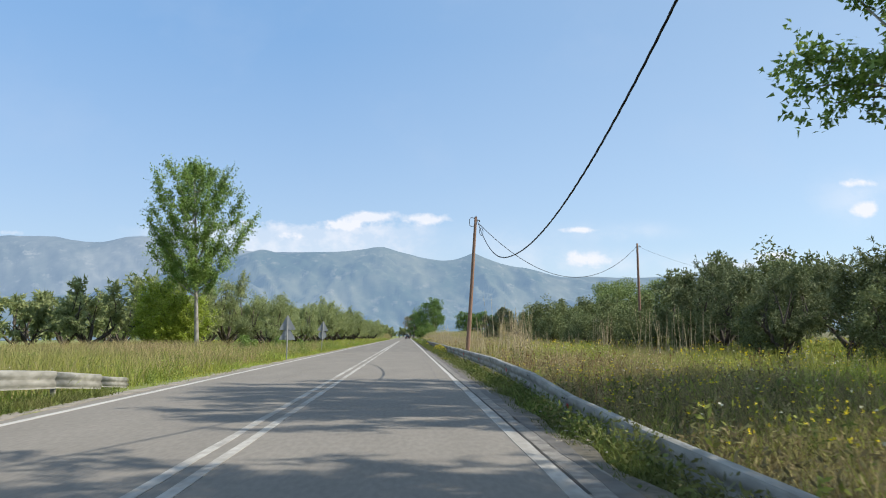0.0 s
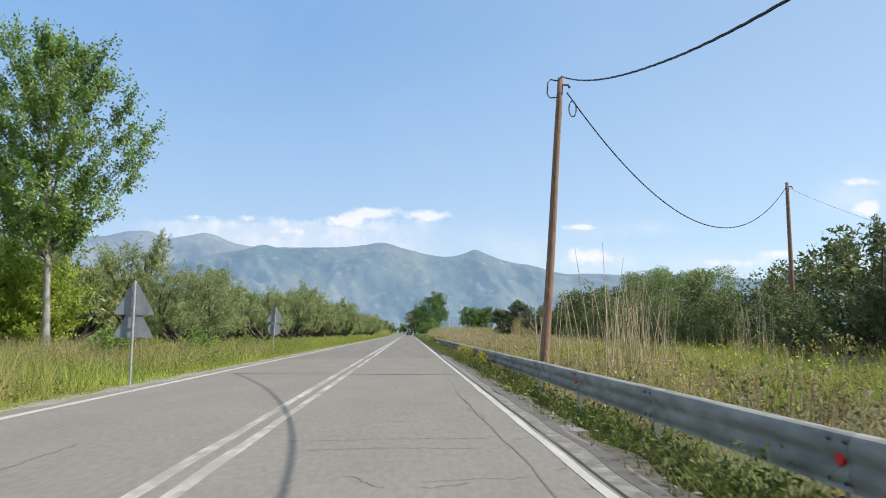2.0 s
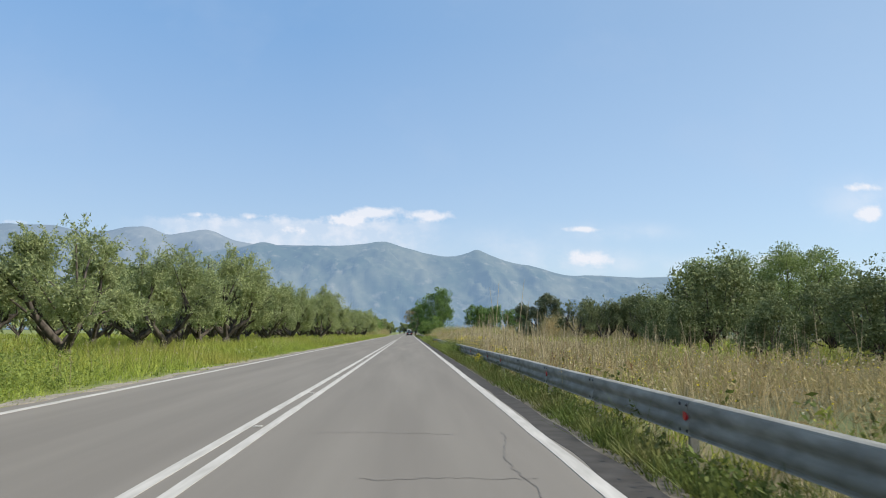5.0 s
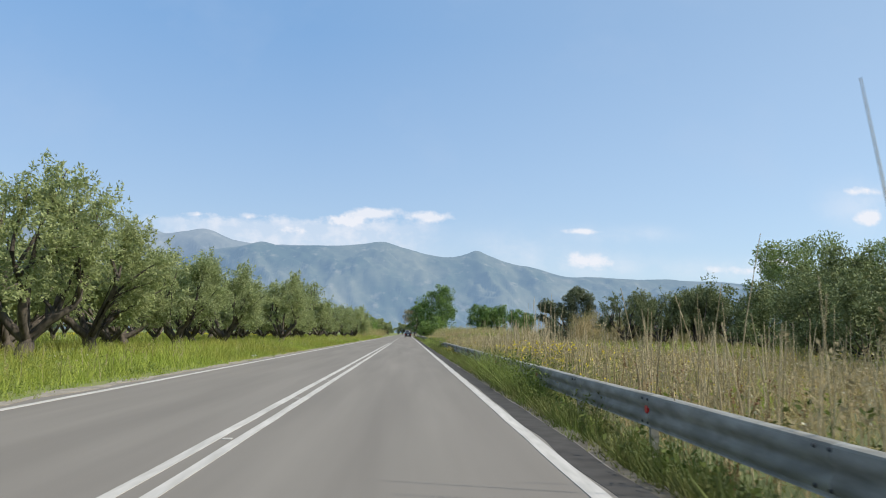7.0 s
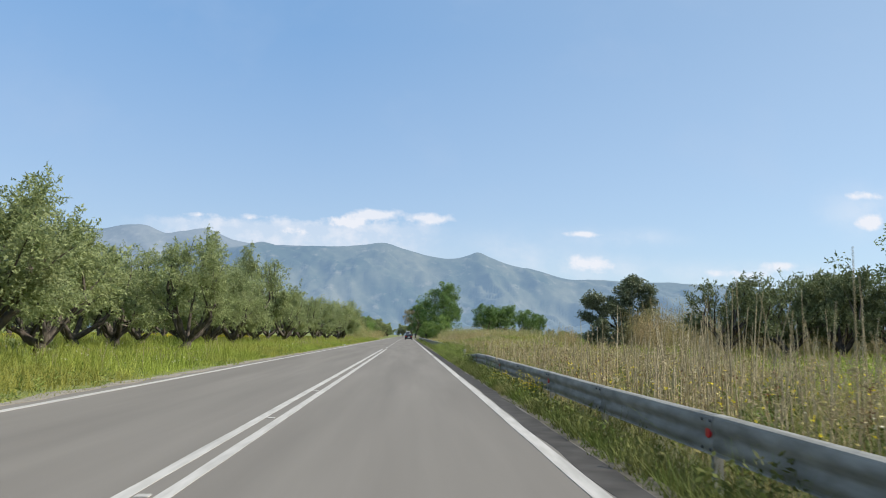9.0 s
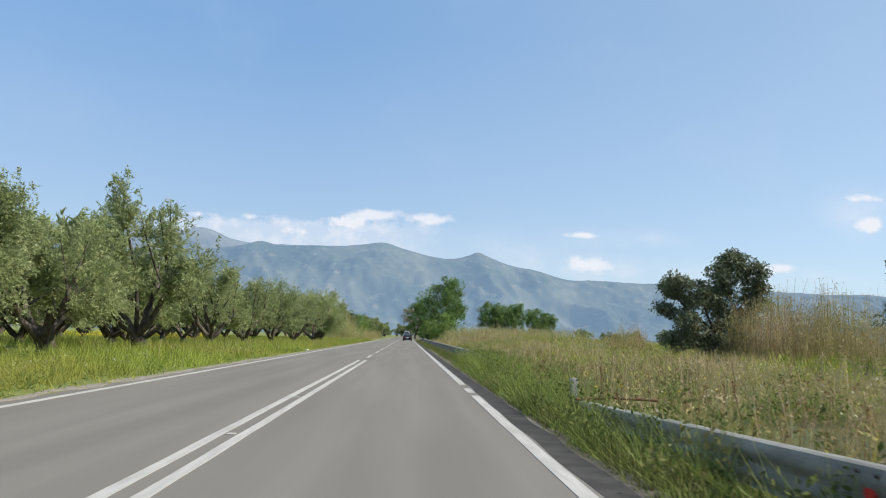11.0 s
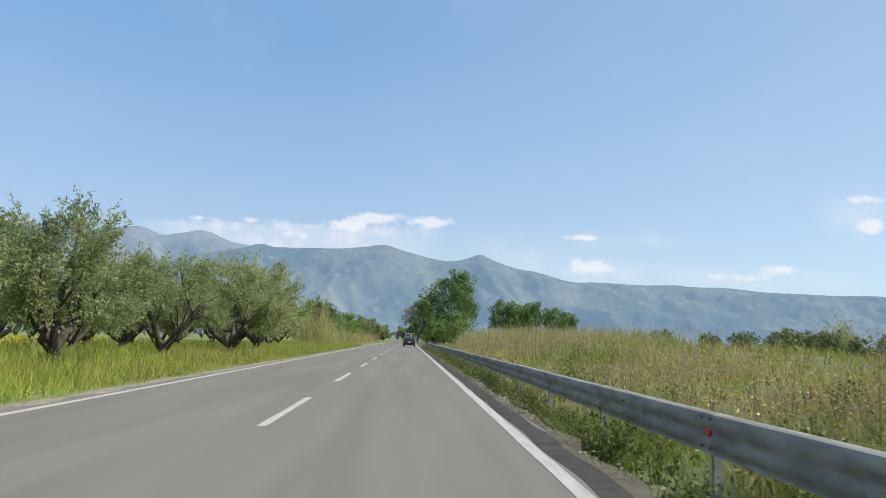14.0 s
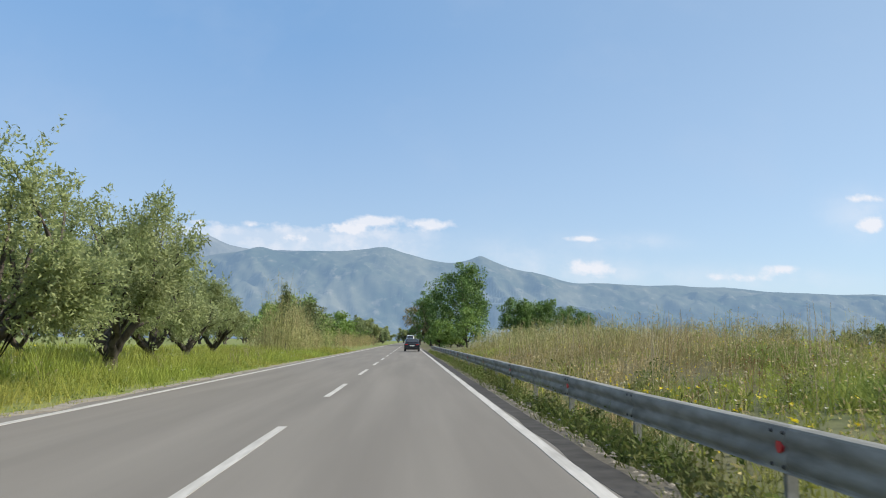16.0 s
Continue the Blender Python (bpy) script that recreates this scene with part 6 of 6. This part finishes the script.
x, y = scatter(-45, -20, 185, 262, 4500, lambda x, y: smoothstep(-0.2, 0.6, wave(x, y, 14, 2)))
flowers(x, y, ground_z(x, y) + rng.uniform(0.3, 0.5, len(x)), 0.08, M_YELLOW, "yellow flower carpet under the olive grove")

# ------------------------------------------------------------------ vehicles ahead
M_CARPAINT = mat("dark car paint", (0.012, 0.013, 0.016), (0.016, 0.017, 0.02), 3, 0.25, big=0, spec=0.6)
M_WHITEPAINT = mat("white car paint", (0.75, 0.75, 0.74), (0.8, 0.8, 0.79), 3, 0.3, big=0, spec=0.6)
M_GLASSDARK = mat("tinted window glass", (0.03, 0.035, 0.04), (0.04, 0.045, 0.05), 3, 0.08, big=0, spec=0.8)
M_TYRE = mat("tyre rubber", (0.02, 0.02, 0.02), (0.03, 0.03, 0.03), 20, 0.9, big=0)
M_LAMP = mat("red tail lamp", (0.35, 0.01, 0.012), (0.45, 0.015, 0.015), 10, 0.25, big=0)
M_PLATE = mat("pale number plate", (0.7, 0.7, 0.68), (0.75, 0.75, 0.73), 10, 0.5, big=0)


def loft(sections):
    """Joins rounded cross-sections (y, half width at sill, at shoulder, z0, z shoulder, z top, half width at top)."""
    rings = []
    for (y, w0, w1, z0, z1, z2, w2) in sections:
        half = [(w0 * 0.9, z0), (w0, z0 + 0.1), (w1, z1 - 0.1), (w1 * 0.985, z1), (w2, z2 - 0.03), (w2 * 0.9, z2)]
        rings.append(np.array([(a, y, b) for a, b in half] + [(-a, y, b) for a, b in half[::-1]]))
    n = len(rings[0])
    v = np.concatenate(rings)
    f = []
    for i in range(len(rings) - 1):
        for j in range(n):
            k = (j + 1) % n
            f.append((i * n + j, i * n + k, (i + 1) * n + k, (i + 1) * n + j))
    for base in (0, (len(rings) - 1) * n):
        for j in range(n // 2 - 1):
            f.append((base + j, base + j + 1, base + n - 2 - j, base + n - 1 - j))
    return mesh_from("body", v, np.array(f), smooth=False)


def car(x, y, paint, label, tall=0.0, shade=M_LAMP):
    root = new("car")
    root.location = (x, y, 0.005)
    obj("body", loft([(0.0, 0.78, 0.80, 0.30, 0.70, 0.86, 0.72), (0.12, 0.84, 0.86, 0.22, 0.78, 0.95, 0.78), (0.75, 0.86, 0.87, 0.20, 0.86, 0.98, 0.80), (2.4, 0.86, 0.88, 0.20, 0.86, 0.97, 0.80), (3.4, 0.85, 0.87, 0.22, 0.80, 0.90, 0.76), (4.2, 0.80, 0.82, 0.28, 0.68, 0.76, 0.66)]), paint, root)
    obj("cabin", loft([(0.55, 0.70, 0.76, 0.9, 0.96, 1.0, 0.68), (1.05, 0.70, 0.76, 0.9, 1.20, 1.40 + tall, 0.56), (2.1, 0.70, 0.76, 0.9, 1.22, 1.44 + tall, 0.57), (3.0, 0.68, 0.72, 0.9, 0.94, 0.97, 0.66)]), paint, root)
    bm = bmesh.new()
    vs = [bm.verts.new(p) for p in ((-0.62, 0.62, 1.02), (0.62, 0.62, 1.02), (0.50, 1.0, 1.37 + tall), (-0.50, 1.0, 1.37 + tall))]
    face = bm.faces.new(vs)
    r = bmesh.ops.extrude_face_region(bm, geom=[face])
    bmesh.ops.translate(bm, vec=(0, -0.02, 0.015), verts=[g for g in r["geom"] if isinstance(g, bmesh.types.BMVert)])
    part("rear_window", bm, M_GLASSDARK, root, "dark tinted rear window")
    part("bumper", box(1.62, 0.16, 0.24, (0, -0.02, 0.42), 0.04), paint, root)
    for sx in (-1, 1):
        part("tail_lamp", box(0.30, 0.06, 0.13, (sx * 0.60, 0.02, 0.78), 0.02), M_LAMP, root, "red tail lamp")
        part("mirror", box(0.18, 0.10, 0.12, (sx * 0.93, 2.55, 1.0), 0.03), paint, root)
        for yy in (0.75, 3.35):
            bm = bmesh.new()
            bmesh.ops.create_cone(bm, cap_ends=True, segments=20, radius1=0.31, radius2=0.31, depth=0.2, matrix=pose(sx * 0.76, yy, 0.31, 0, 90, 0))
            wheel = part("wheel", bm, M_TYRE, root, "black rubber wheel")
            bm = bmesh.new()
            bmesh.ops.create_cone(bm, cap_ends=True, segments=14, radius1=0.19, radius2=0.17, depth=0.03, matrix=pose(sx * 0.865, yy, 0.31, 0, 90, 0))
            part("rim", bm, M_GALV, wheel, "grey metal rim")
    part("number_plate", box(0.5, 0.02, 0.11, (0, -0.01, 0.64), 0.005), M_PLATE, root, "pale rear number plate")
    return tagged(root, label, "car")


car(0.15, 300, M_CARPAINT, "dark saloon car driving on the road ahead")
car(0.0, 352, M_WHITEPAINT, "tall white van on the road far ahead", 0.7)

# small litter on the verge
for (x, y) in ((-6.3, 197.5), (-6.9, 126)):
    bm = bmesh.new()
    bmesh.ops.create_icosphere(bm, subdivisions=2, radius=0.14)
    for vv in bm.verts:
        vv.co = Vector((vv.co.x * 1.2, vv.co.y * 0.8, vv.co.z * 0.45)) * (0.8 + 0.7 * noise.noise(vv.co * 14))
    me = bpy.data.meshes.new("plastic_litter")
    bm.to_mesh(me)
    bm.free()
    o = obj("plastic_litter", me, M_LITTER)
    o.location = (x, y, float(ground_z(x, y)) + 0.05)
    tagged(o, "crumpled white plastic litter in verge grass", "litter")
